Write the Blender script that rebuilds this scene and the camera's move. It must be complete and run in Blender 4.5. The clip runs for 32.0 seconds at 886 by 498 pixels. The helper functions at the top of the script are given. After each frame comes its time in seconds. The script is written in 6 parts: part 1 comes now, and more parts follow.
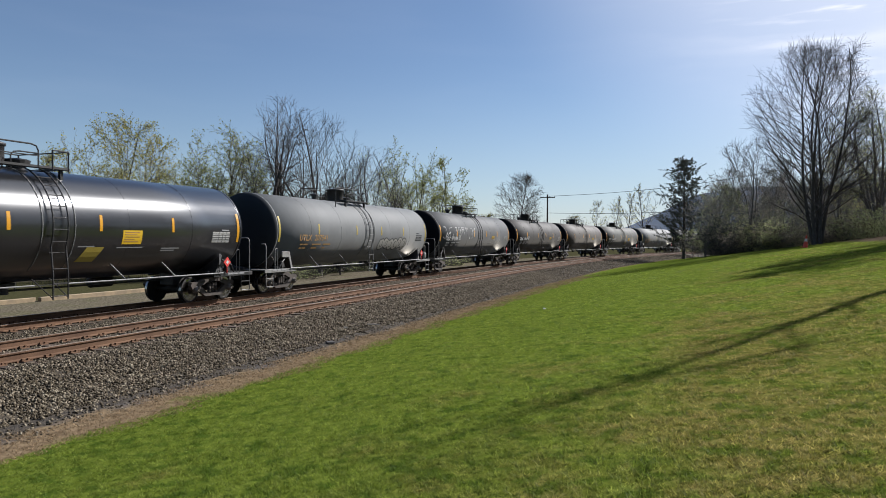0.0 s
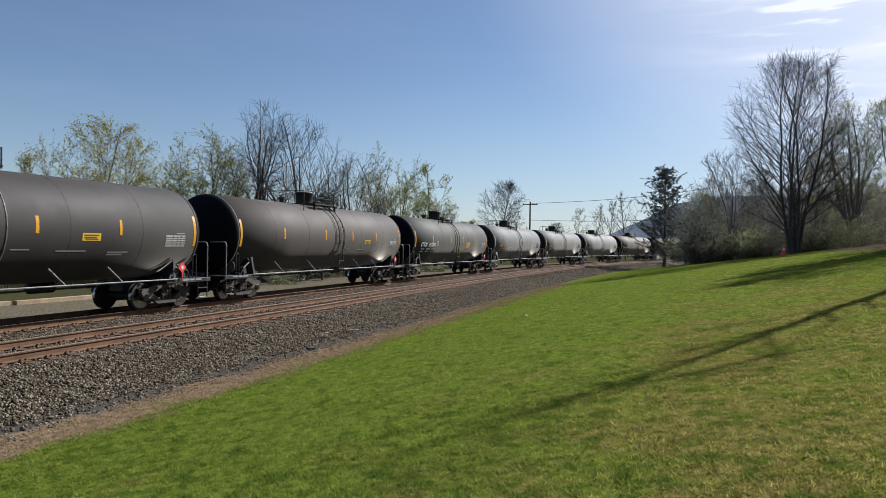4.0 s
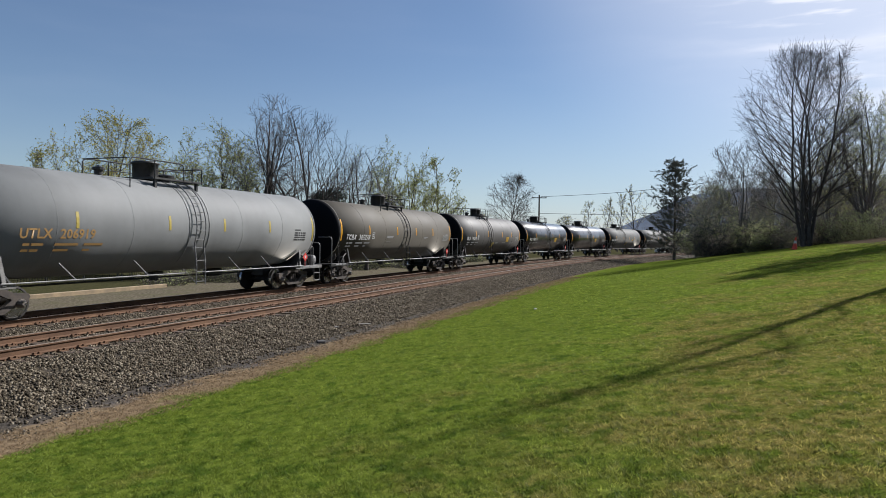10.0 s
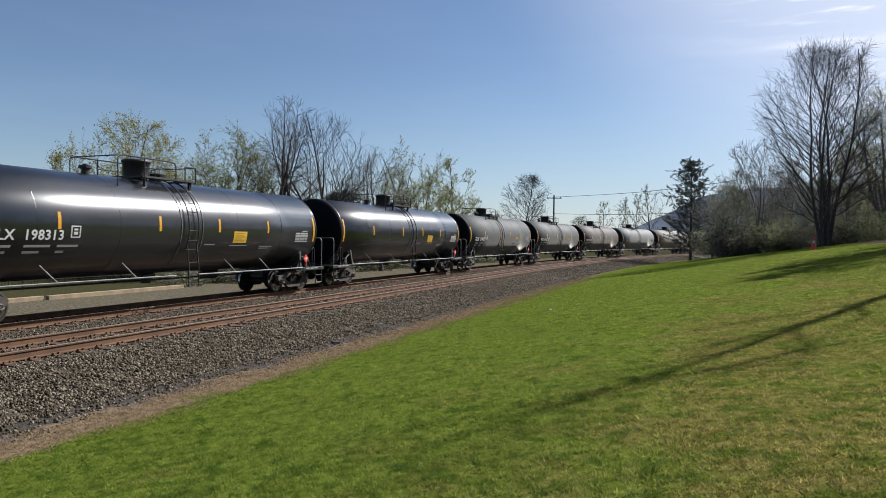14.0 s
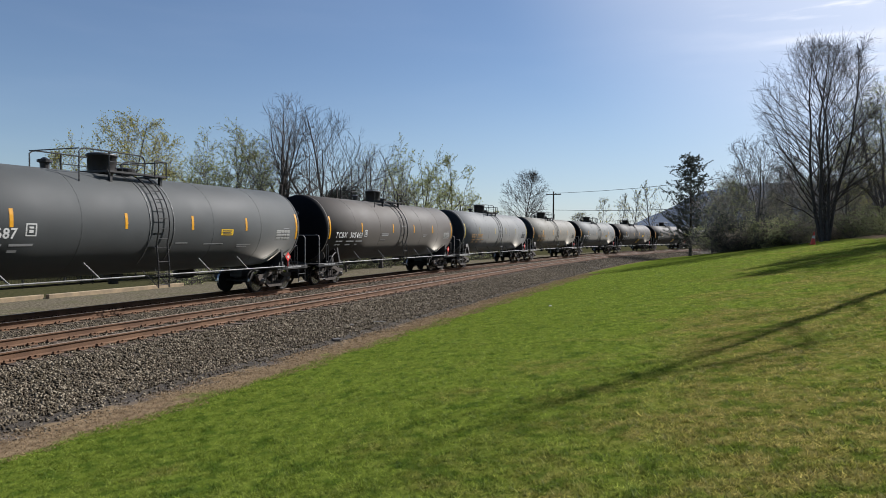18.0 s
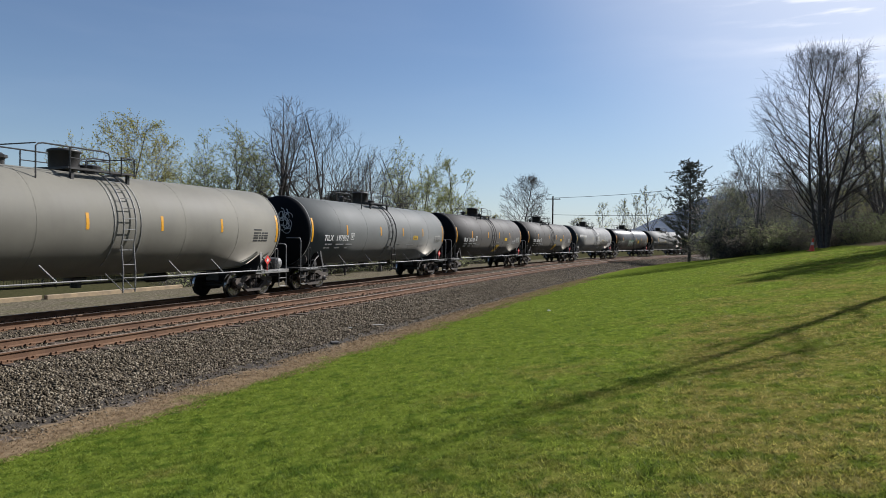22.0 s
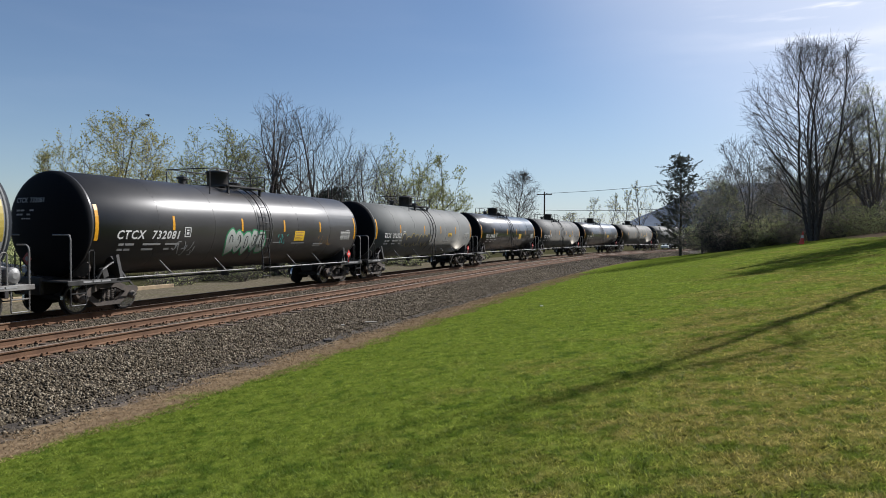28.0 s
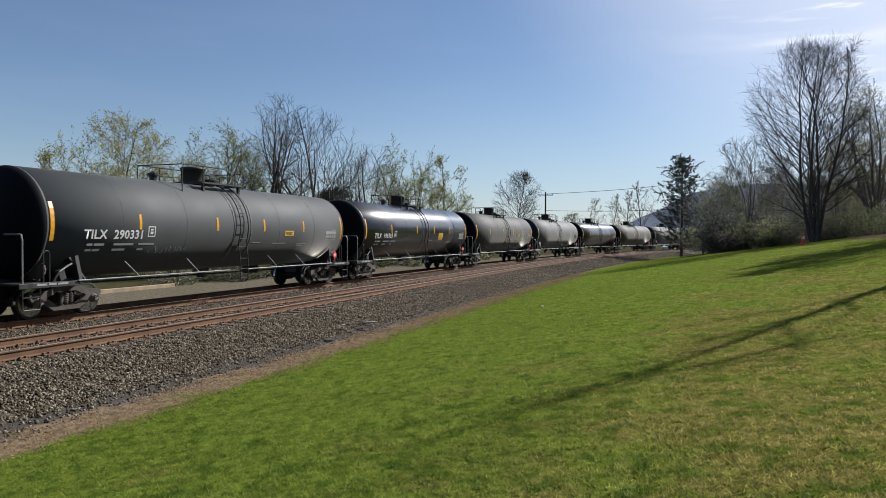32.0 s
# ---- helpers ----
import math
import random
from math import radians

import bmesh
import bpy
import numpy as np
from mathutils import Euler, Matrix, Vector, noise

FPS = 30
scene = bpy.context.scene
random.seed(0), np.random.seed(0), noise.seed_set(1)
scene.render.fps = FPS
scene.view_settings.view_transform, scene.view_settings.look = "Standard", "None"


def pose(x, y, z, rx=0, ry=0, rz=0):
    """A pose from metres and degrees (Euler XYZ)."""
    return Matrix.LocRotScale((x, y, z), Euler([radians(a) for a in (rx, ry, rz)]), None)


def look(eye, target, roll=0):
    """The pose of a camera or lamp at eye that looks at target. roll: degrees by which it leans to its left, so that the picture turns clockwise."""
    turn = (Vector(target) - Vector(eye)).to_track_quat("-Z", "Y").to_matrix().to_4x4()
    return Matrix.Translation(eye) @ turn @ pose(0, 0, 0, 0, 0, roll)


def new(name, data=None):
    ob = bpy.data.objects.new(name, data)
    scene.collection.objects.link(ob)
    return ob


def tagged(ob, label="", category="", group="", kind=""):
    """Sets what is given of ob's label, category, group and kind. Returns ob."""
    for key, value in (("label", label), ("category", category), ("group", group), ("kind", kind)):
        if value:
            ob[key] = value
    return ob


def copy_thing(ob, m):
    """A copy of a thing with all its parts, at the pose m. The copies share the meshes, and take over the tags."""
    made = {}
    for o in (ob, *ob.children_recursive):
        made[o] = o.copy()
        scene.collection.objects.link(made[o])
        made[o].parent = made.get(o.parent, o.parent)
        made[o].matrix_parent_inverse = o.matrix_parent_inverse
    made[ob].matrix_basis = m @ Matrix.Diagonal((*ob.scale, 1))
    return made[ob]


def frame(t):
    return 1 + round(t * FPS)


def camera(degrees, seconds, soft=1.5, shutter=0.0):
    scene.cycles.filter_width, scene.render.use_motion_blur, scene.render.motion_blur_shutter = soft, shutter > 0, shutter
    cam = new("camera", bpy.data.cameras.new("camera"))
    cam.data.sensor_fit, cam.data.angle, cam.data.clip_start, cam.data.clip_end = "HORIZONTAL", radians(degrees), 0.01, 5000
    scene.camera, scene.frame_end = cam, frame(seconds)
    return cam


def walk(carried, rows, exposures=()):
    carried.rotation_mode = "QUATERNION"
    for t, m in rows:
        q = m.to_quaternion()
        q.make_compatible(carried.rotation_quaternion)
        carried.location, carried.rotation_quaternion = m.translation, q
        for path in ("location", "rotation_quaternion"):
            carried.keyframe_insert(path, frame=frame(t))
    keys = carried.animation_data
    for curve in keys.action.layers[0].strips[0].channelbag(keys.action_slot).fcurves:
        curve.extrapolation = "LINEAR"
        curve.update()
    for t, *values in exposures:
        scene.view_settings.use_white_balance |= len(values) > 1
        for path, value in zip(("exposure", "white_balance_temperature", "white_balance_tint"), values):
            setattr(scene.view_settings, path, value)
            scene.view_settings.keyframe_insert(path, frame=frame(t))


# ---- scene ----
# The camera is held by hand at one spot: only its yaw, pitch and roll wander a little.
EYE = (0.0, 0.0, 2.334)


def aim(yaw, pitch, roll):
    a, b = radians(yaw), radians(pitch)
    return look(EYE, (100 * math.sin(a) * math.cos(b), 100 * math.cos(a) * math.cos(b), EYE[2] + 100 * math.sin(b)), roll)


cam = camera(66.32, 32.0, soft=0.75, shutter=0.06)
walk(cam, [
    (0, aim(-0.014, -0.885, 0.368)), (0.5, aim(0.004, -0.821, 0.288)), (1, aim(0.051, -0.736, 0.206)), (1.5, aim(0.164, -0.476, 0.075)),
    (2, aim(0.329, -0.354, 0.132)), (2.5, aim(0.468, -0.229, 0.249)), (3, aim(0.876, -0.344, 0.378)), (3.5, aim(1.157, -0.3, 0.665)),
    (5.5, aim(2.179, -0.677, 0.856)), (6, aim(2.205, -0.72, 0.74)), (6.5, aim(2.151, -0.869, 0.616)), (7, aim(2.016, -0.896, 0.528)),
    (7.5, aim(1.774, -0.918, 0.592)), (8, aim(1.566, -0.93, 0.624)), (8.5, aim(1.173, -0.929, 0.561)), (9, aim(0.858, -0.929, 0.634)),
    (9.5, aim(0.764, -0.929, 0.609)), (10, aim(0.7, -0.903, 0.731)), (10.5, aim(0.65, -0.854, 0.549)), (11, aim(0.57, -0.807, 0.171)),
    (11.5, aim(0.334, -0.818, 0.282)), (12, aim(0.124, -0.774, 0.327)), (12.5, aim(0.067, -0.808, 0.393)), (13, aim(0.001, -0.821, 0.342)),
    (13.5, aim(-0.093, -0.845, 0.555)), (14, aim(-0.526, -0.863, 0.606)), (14.5, aim(-0.59, -0.993, 0.661)), (16.5, aim(-0.493, -1.258, 0.492)),
    (17, aim(-0.44, -1.215, 0.513)), (17.5, aim(-0.456, -1.171, 0.5)), (18, aim(-0.504, -1.127, 0.332)), (18.5, aim(-0.569, -1.063, 0.474)),
    (19, aim(-0.648, -0.983, 0.501)), (19.5, aim(-0.669, -0.969, 0.515)), (20, aim(-0.654, -0.943, 0.503)), (20.5, aim(-0.644, -0.928, 0.547)),
    (21, aim(-0.616, -0.891, 0.723)), (21.5, aim(-0.572, -0.855, 0.713)), (22, aim(-0.429, -0.807, 0.774)), (22.5, aim(-0.261, -0.786, 0.871)),
    (23, aim(-0.202, -0.749, 0.855)), (23.5, aim(-0.087, -0.743, 0.623)), (24, aim(0.005, -0.768, 0.418)), (24.5, aim(0.135, -0.752, 0.471)),
    (25, aim(0.173, -0.726, 0.455)), (25.5, aim(0.19, -0.785, 0.577)), (27.5, aim(0.235, -1.114, 0.309)), (28, aim(0.229, -1.104, 0.243)),
    (28.5, aim(0.234, -1.028, 0.258)), (29, aim(0.219, -0.878, 0.19)), (29.5, aim(0.196, -0.817, 0.081)), (30, aim(0.153, -0.788, 0.102)),
    (30.5, aim(0.119, -0.827, 0.138)), (31, aim(0.105, -0.923, 0.173)), (31.5, aim(0.119, -1.032, 0.443)), (32, aim(0.15, -1.081, 0.347)),
], [(0.0, 0.68, 5980, 12), (3.5, 0.68, 5980, 12), (7.0, 0.62, 5980, 12), (9.5, 0.6, 5980, 12), (12.5, 0.67, 5980, 12), (32.0, 0.67, 5980, 12)])

# ---- sky and sun ----
SUN_ELEVATION, SUN_AZIMUTH = radians(37), radians(54)
world = bpy.data.worlds.new("world")
scene.world = world
world.use_nodes = True
wn, wl = world.node_tree.nodes, world.node_tree.links
background = wn["Background"]
sky = wn.new("ShaderNodeTexSky")
sky.sky_type, sky.sun_disc = "NISHITA", False
sky.sun_elevation, sky.sun_rotation = SUN_ELEVATION, SUN_AZIMUTH
sky.altitude, sky.air_density, sky.dust_density, sky.ozone_density = 150, 1.0, 0.36, 2.5


def thin_cloud():
    """Wisps of high cloud and the whitish haze round the sun."""
    tc = wn.new("ShaderNodeTexCoord")
    mapping = wn.new("ShaderNodeMapping")
    mapping.inputs["Scale"].default_value = (1.6, 1.6, 9.0)
    mapping.inputs["Rotation"].default_value = (0.0, 0.06, 0.0)
    wisps = wn.new("ShaderNodeTexNoise")
    wisps.inputs["Scale"].default_value, wisps.inputs["Detail"].default_value = 2.2, 6
    dot = wn.new("ShaderNodeVectorMath")
    dot.operation = "DOT_PRODUCT"
    dot.inputs[1].default_value = (math.sin(SUN_AZIMUTH) * math.cos(SUN_ELEVATION), math.cos(SUN_AZIMUTH) * math.cos(SUN_ELEVATION), math.sin(SUN_ELEVATION))
    wl.new(tc.outputs["Generated"], mapping.inputs[0])
    wl.new(mapping.outputs[0], wisps.inputs["Vector"])
    wl.new(tc.outputs["Generated"], dot.inputs[0])

    def span(v, a, b, c, d):
        n = wn.new("ShaderNodeMapRange")
        n.interpolation_type = "SMOOTHSTEP"
        wl.new(v, n.inputs[0])
        for i, x in enumerate((a, b, c, d)):
            n.inputs[i + 1].default_value = x
        return n.outputs[0]

    def times(a, b):
        n = wn.new("ShaderNodeMath")
        n.operation = "MULTIPLY"
        wl.new(a, n.inputs[0]), wl.new(b, n.inputs[1])
        return n.outputs[0]

    veil = times(span(wisps.outputs["Fac"], 0.45, 0.78, 0.0, 1.0), span(dot.outputs["Value"], 0.74, 0.94, 0.02, 0.7))
    haze = span(dot.outputs["Value"], 0.66, 1.0, 0.02, 0.85)
    thin = wn.new("ShaderNodeMapping")
    thin.inputs["Scale"].default_value = (5.0, 5.0, 42.0)
    thin.inputs["Rotation"].default_value = (0.0, 0.1, 0.0)
    fine = wn.new("ShaderNodeTexNoise")
    fine.inputs["Scale"].default_value, fine.inputs["Detail"].default_value = 1.6, 5
    wl.new(tc.outputs["Generated"], thin.inputs[0])
    wl.new(thin.outputs[0], fine.inputs["Vector"])
    streaks = times(span(fine.outputs["Fac"], 0.52, 0.68, 0.0, 0.8), span(dot.outputs["Value"], 0.8, 0.92, 0.0, 1.0))
    more = wn.new("ShaderNodeMath")
    more.operation = "ADD"
    wl.new(veil, more.inputs[0]), wl.new(streaks, more.inputs[1])
    veil = more.outputs[0]
    both = wn.new("ShaderNodeMath")
    both.operation, both.use_clamp = "ADD", True
    wl.new(veil, both.inputs[0]), wl.new(haze, both.inputs[1])
    mixer = wn.new("ShaderNodeMix")
    mixer.data_type = "RGBA"
    wl.new(both.outputs[0], mixer.inputs[0])
    wl.new(sky.outputs[0], mixer.inputs[6])
    mixer.inputs[7].default_value = (11.0, 11.0, 11.4, 1)
    axes = wn.new("ShaderNodeSeparateXYZ")
    wl.new(tc.outputs["Generated"], axes.inputs[0])
    low = wn.new("ShaderNodeMix")
    low.data_type = "RGBA"
    wl.new(times(span(axes.outputs["Z"], -0.02, 0.25, 0.6, 0.0), span(dot.outputs["Value"], 0.3, 0.8, 0.2, 1.0)), low.inputs[0])
    wl.new(mixer.outputs[2], low.inputs[6])
    low.inputs[7].default_value = (6.1, 7.2, 8.1, 1)
    wl.new(low.outputs[2], background.inputs["Color"])


thin_cloud()
background.inputs["Strength"].default_value = 0.056

sun = new("sun", bpy.data.lights.new("sun", "SUN"))
sun.data.energy, sun.data.angle, sun.data.color = 5.0, radians(0.55), (1.0, 0.94, 0.85)
sun_way = Vector((math.sin(SUN_AZIMUTH) * math.cos(SUN_ELEVATION), math.cos(SUN_AZIMUTH) * math.cos(SUN_ELEVATION), math.sin(SUN_ELEVATION)))
sun.matrix_world = look(Vector((30, 30, 60)), Vector((30, 30, 60)) - sun_way)


# ---- materials ----
def mix_colour(nt, fac, a, b):
    n = nt.nodes.new("ShaderNodeMix")
    n.data_type = "RGBA"
    for socket, v in ((n.inputs[0], fac), (n.inputs[6], a), (n.inputs[7], b)):
        if isinstance(v, (tuple, float, int)):
            socket.default_value = (*v, 1) if isinstance(v, tuple) else v
        else:
            nt.links.new(v, socket)
    return n.outputs[2]


def noise_of(nt, scale, detail=4, stretch=None, rough=0.55, coords="Object"):
    tc = nt.nodes.new("ShaderNodeTexCoord")
    n = nt.nodes.new("ShaderNodeTexNoise")
    n.inputs["Scale"].default_value, n.inputs["Detail"].default_value, n.inputs["Roughness"].default_value = scale, detail, rough
    if stretch:
        m = nt.nodes.new("ShaderNodeMapping")
        m.inputs["Scale"].default_value = stretch
        nt.links.new(tc.outputs[coords], m.inputs[0])
        nt.links.new(m.outputs[0], n.inputs["Vector"])
    else:
        nt.links.new(tc.outputs[coords], n.inputs["Vector"])
    return n.outputs["Fac"]


def ramp_of(nt, fac, low, high, to_low=0.0, to_high=1.0):
    n = nt.nodes.new("ShaderNodeMapRange")
    n.interpolation_type = "SMOOTHSTEP"
    nt.links.new(fac, n.inputs[0])
    for i, v in enumerate((low, high, to_low, to_high)):
        n.inputs[i + 1].default_value = v
    return n.outputs[0]


def bump_of(nt, height, strength, distance=0.02):
    n = nt.nodes.new("ShaderNodeBump")
    n.inputs["Strength"].default_value, n.inputs["Distance"].default_value = strength, distance
    nt.links.new(height, n.inputs["Height"])
    return n.outputs[0]


def start(name):
    m = bpy.data.materials.new(name)
    m.use_nodes = True
    return m, m.node_tree, m.node_tree.nodes["Principled BSDF"]


def surface(name, a, b, scale=5.0, fine=40.0, rough=(0.6, 0.8), metal=0.0, bump=0.2, random_value=0.0, stretch=None, distance=0.01):
    """Two colours mixed by a coarse and a fine noise, with relief."""
    m, nt, p = start(name)
    coarse, grain = noise_of(nt, scale, 5, stretch), noise_of(nt, fine, 3)
    c = mix_colour(nt, ramp_of(nt, coarse, 0.3, 0.7), a, b)
    c = mix_colour(nt, ramp_of(nt, grain, 0.35, 0.75, 0.0, 0.35), c, tuple(0.55 * v for v in a))
    if random_value:
        info = nt.nodes.new("ShaderNodeObjectInfo")
        hsv = nt.nodes.new("ShaderNodeHueSaturation")
        nt.links.new(ramp_of(nt, info.outputs["Random"], 0, 1, 1 - random_value, 1 + random_value), hsv.inputs["Value"])
        nt.links.new(c, hsv.inputs["Color"])
        c = hsv.outputs[0]
    nt.links.new(c, p.inputs["Base Color"])
    nt.links.new(ramp_of(nt, coarse, 0.3, 0.7, *rough), p.inputs["Roughness"])
    p.inputs["Metallic"].default_value = metal
    if bump:
        nt.links.new(bump_of(nt, grain, bump, distance), p.inputs["Normal"])
    return m


def tank_paint(name, colour, rough=0.45, grime=0.35, dirt=(0.05, 0.043, 0.036), shine=0.4, drawn=0.0, coat=0.0, dust=0.0):
    """Railcar paint: broad fading, runs of dirt down the flanks, fine specks."""
    m, nt, p = start(name)
    p.inputs["Specular IOR Level"].default_value = shine
    p.inputs["Coat Weight"].default_value, p.inputs["Coat Roughness"].default_value = coat, 0.16
    p.inputs["Sheen Weight"].default_value, p.inputs["Sheen Roughness"].default_value = dust, 0.32
    p.inputs["Sheen Tint"].default_value = (1.0, 0.94, 0.82, 1)
    if drawn:
        round_it = nt.nodes.new("ShaderNodeTangent")
        round_it.direction_type, round_it.axis = "RADIAL", "X"
        nt.links.new(round_it.outputs[0], p.inputs["Tangent"])
        p.inputs["Anisotropic"].default_value, p.inputs["Anisotropic Rotation"].default_value = drawn, 0.25
    fade = noise_of(nt, 0.7, 4)
    runs = noise_of(nt, 1.0, 5, (2.2, 0.6, 0.22), 0.65)
    speck = noise_of(nt, 28, 2)
    c = mix_colour(nt, ramp_of(nt, fade, 0.3, 0.7), tuple(0.86 * v for v in colour), tuple(min(1, 1.1 * v) for v in colour))
    c = mix_colour(nt, ramp_of(nt, runs, 0.45, 0.85, 0, 0.6 * grime), c, dirt)
    c = mix_colour(nt, ramp_of(nt, speck, 0.66, 0.8, 0, 0.5 * grime), c, dirt)
    nt.links.new(c, p.inputs["Base Color"])
    nt.links.new(ramp_of(nt, fade, 0.3, 0.7, rough * 0.94, min(1, rough * 1.06)), p.inputs["Roughness"])
    return m


def plain(name, colour, rough=0.5, metal=0.0):
    m, nt, p = start(name)
    speck = noise_of(nt, 30, 3)
    nt.links.new(mix_colour(nt, ramp_of(nt, speck, 0.4, 0.8, 0, 0.3), colour, tuple(0.6 * v for v in colour)), p.inputs["Base Color"])
    p.inputs["Roughness"].default_value, p.inputs["Metallic"].default_value = rough, metal
    return m


def leaf_matter(name, a, b, through_light=0.6):
    m, nt, p = start(name)
    geo = nt.nodes.new("ShaderNodeNewGeometry")
    c = mix_colour(nt, geo.outputs["Random Per Island"], a, b)
    nt.links.new(c, p.inputs["Base Color"])
    p.inputs["Roughness"].default_value, p.inputs["Specular IOR Level"].default_value = 0.85, 0.08
    glow = nt.nodes.new("ShaderNodeBsdfTranslucent")
    nt.links.new(c, glow.inputs["Color"])
    mixer = nt.nodes.new("ShaderNodeMixShader")
    mixer.inputs[0].default_value = through_light
    nt.links.new(p.outputs[0], mixer.inputs[1])
    nt.links.new(glow.outputs[0], mixer.inputs[2])
    nt.links.new(mixer.outputs[0], nt.nodes["Material Output"].inputs["Surface"])
    return m


BLACK_STEEL = surface("black_steel", (0.012, 0.012, 0.012), (0.026, 0.023, 0.021), 3, 40, (0.45, 0.7), 0.0, 0.15)
TRUCK_STEEL = surface("truck_steel", (0.036, 0.028, 0.022), (0.082, 0.065, 0.052), 4, 50, (0.7, 0.9), 0.0, 0.3)
WHEEL_STEEL = surface("wheel_steel", (0.012, 0.0105, 0.009), (0.03, 0.024, 0.02), 5, 60, (0.7, 0.85), 0.0, 0.2)
TREAD_STEEL = plain("polished_tread", (0.4, 0.38, 0.36), 0.25, 1.0)
PIPE_GREY = surface("pipe_grey", (0.22, 0.22, 0.215), (0.14, 0.135, 0.13), 4, 40, (0.45, 0.65), 0.2, 0.1)
YELLOW = plain("yellow_reflector", (0.55, 0.26, 0.008), 0.35)
PALE_YELLOW = plain("faded_yellow", (0.34, 0.26, 0.04), 0.5)
LABEL_YELLOW = plain("label_yellow", (0.58, 0.36, 0.012), 0.45)
WHITE = plain("white_lettering", (0.5, 0.5, 0.48), 0.5)
DIM_WHITE = plain("dim_lettering", (0.24, 0.24, 0.235), 0.6)
STENCIL_PALE = plain("pale_stencil", (0.36, 0.355, 0.33), 0.6)
ORANGE = plain("orange_lettering", (0.30, 0.175, 0.055), 0.6)
RED = plain("placard_red", (0.6, 0.05, 0.04), 0.45)
PLACARD_DULL = plain("dull_placard_red", (0.3, 0.045, 0.04), 0.6)
SILVER_SPRAY = plain("silver_spray", (0.30, 0.29, 0.26), 0.45)
GREEN_SPRAY = plain("green_spray", (0.03, 0.22, 0.09), 0.5)
PALE_SPRAY = plain("pale_spray", (0.34, 0.36, 0.33), 0.5)
CREAM_SPRAY = plain("drab_spray", (0.13, 0.12, 0.095), 0.6)
TEAL_SPRAY = plain("teal_spray", (0.06, 0.26, 0.24), 0.5)
FRAME_GREY = surface("frame_grey", (0.21, 0.205, 0.19), (0.12, 0.11, 0.1), 3, 40, (0.6, 0.8), 0.0, 0.15)
INK = plain("black_lettering", (0.03, 0.03, 0.03), 0.6)
RUST_RAIL = surface("rusty_rail", (0.142, 0.073, 0.034), (0.09, 0.046, 0.024), 2.0, 35, (0.85, 0.95), 0.0, 0.25)
RAIL_HEAD = surface("worn_rail_head", (0.23, 0.175, 0.13), (0.15, 0.105, 0.075), 1.5, 40, (0.45, 0.65), 0.35, 0.05)
TIE_WOOD = surface("old_tie_wood", (0.07, 0.042, 0.024), (0.04, 0.027, 0.018), 6, 60, (0.8, 0.95), 0, 0.5, 0.25, (1, 6, 6))


# ---- mesh helpers ----
def mesh_object(name, verts, faces, material, parent=None, smooth=False, label="", attribute=None):
    me = bpy.data.meshes.new(name)
    me.from_pydata(verts, [], faces)
    for m in material if isinstance(material, (list, tuple)) else (material,):
        me.materials.append(m)
    if smooth:
        me.shade_smooth()
    if attribute is not None:
        a = me.attributes.new("lat", "FLOAT", "POINT")
        a.data.foreach_set("value", attribute)
    ob = new(name, me)
    ob.parent = parent
    return tagged(ob, label)


def fast_mesh(name, verts, faces, material, values=None):
    """A mesh from number arrays: corners (n, 3), triangles or quads (m, 3 or 4)."""
    me = bpy.data.meshes.new(name)
    n, k = faces.shape
    me.vertices.add(len(verts))
    me.vertices.foreach_set("co", np.ascontiguousarray(verts, dtype=np.float32).ravel())
    me.loops.add(n * k)
    me.loops.foreach_set("vertex_index", np.ascontiguousarray(faces, dtype=np.int32).ravel())
    me.polygons.add(n)
    me.polygons.foreach_set("loop_start", np.arange(0, n * k, k, dtype=np.int32))
    if values is not None:
        a = me.attributes.new("lat", "FLOAT", "POINT")
        a.data.foreach_set("value", np.ascontiguousarray(values, dtype=np.float32))
    me.update(calc_edges=True)
    me.materials.append(material)
    return new(name, me)


def part(name, bm, material, parent, label="", smooth=False):
    me = bpy.data.meshes.new(name)
    bm.to_mesh(me)
    bm.free()
    for m in material if isinstance(material, (list, tuple)) else (material,):
        me.materials.append(m)
    if smooth:
        me.shade_smooth()
    ob = new(name, me)
    ob.parent = parent
    return tagged(ob, label)


def same_part(name, ob, parent, m):
    """One more object on the mesh of ob."""
    o = new(name, ob.data)
    o.parent, o.matrix_basis = parent, m
    return o


def box(bm, size, m=Matrix(), bevel=0.0, index=0):
    made = bmesh.ops.create_cube(bm, size=1.0, matrix=m @ Matrix.Diagonal((*size, 1)))["verts"]
    faces = {f for v in made for f in v.link_faces}
    if bevel:
        edges = {e for v in made for e in v.link_edges}
        out = bmesh.ops.bevel(bm, geom=list(edges), offset=bevel, segments=1, affect="EDGES")
        faces = set(out["faces"]) | {f for f in faces if f.is_valid}
    for f in faces:
        f.material_index = index
    return bm


def rod(bm, a, b, radius, sides=6, radius2=None, index=0):
    a, b = Vector(a), Vector(b)
    m = Matrix.Translation((a + b) / 2) @ (b - a).to_track_quat("Z", "Y").to_matrix().to_4x4()
    made = bmesh.ops.create_cone(bm, cap_ends=True, segments=sides, radius1=radius, radius2=radius if radius2 is None else radius2, depth=(b - a).length, matrix=m)["verts"]
    for f in {f for v in made for f in v.link_faces}:
        f.material_index = index
    return bm


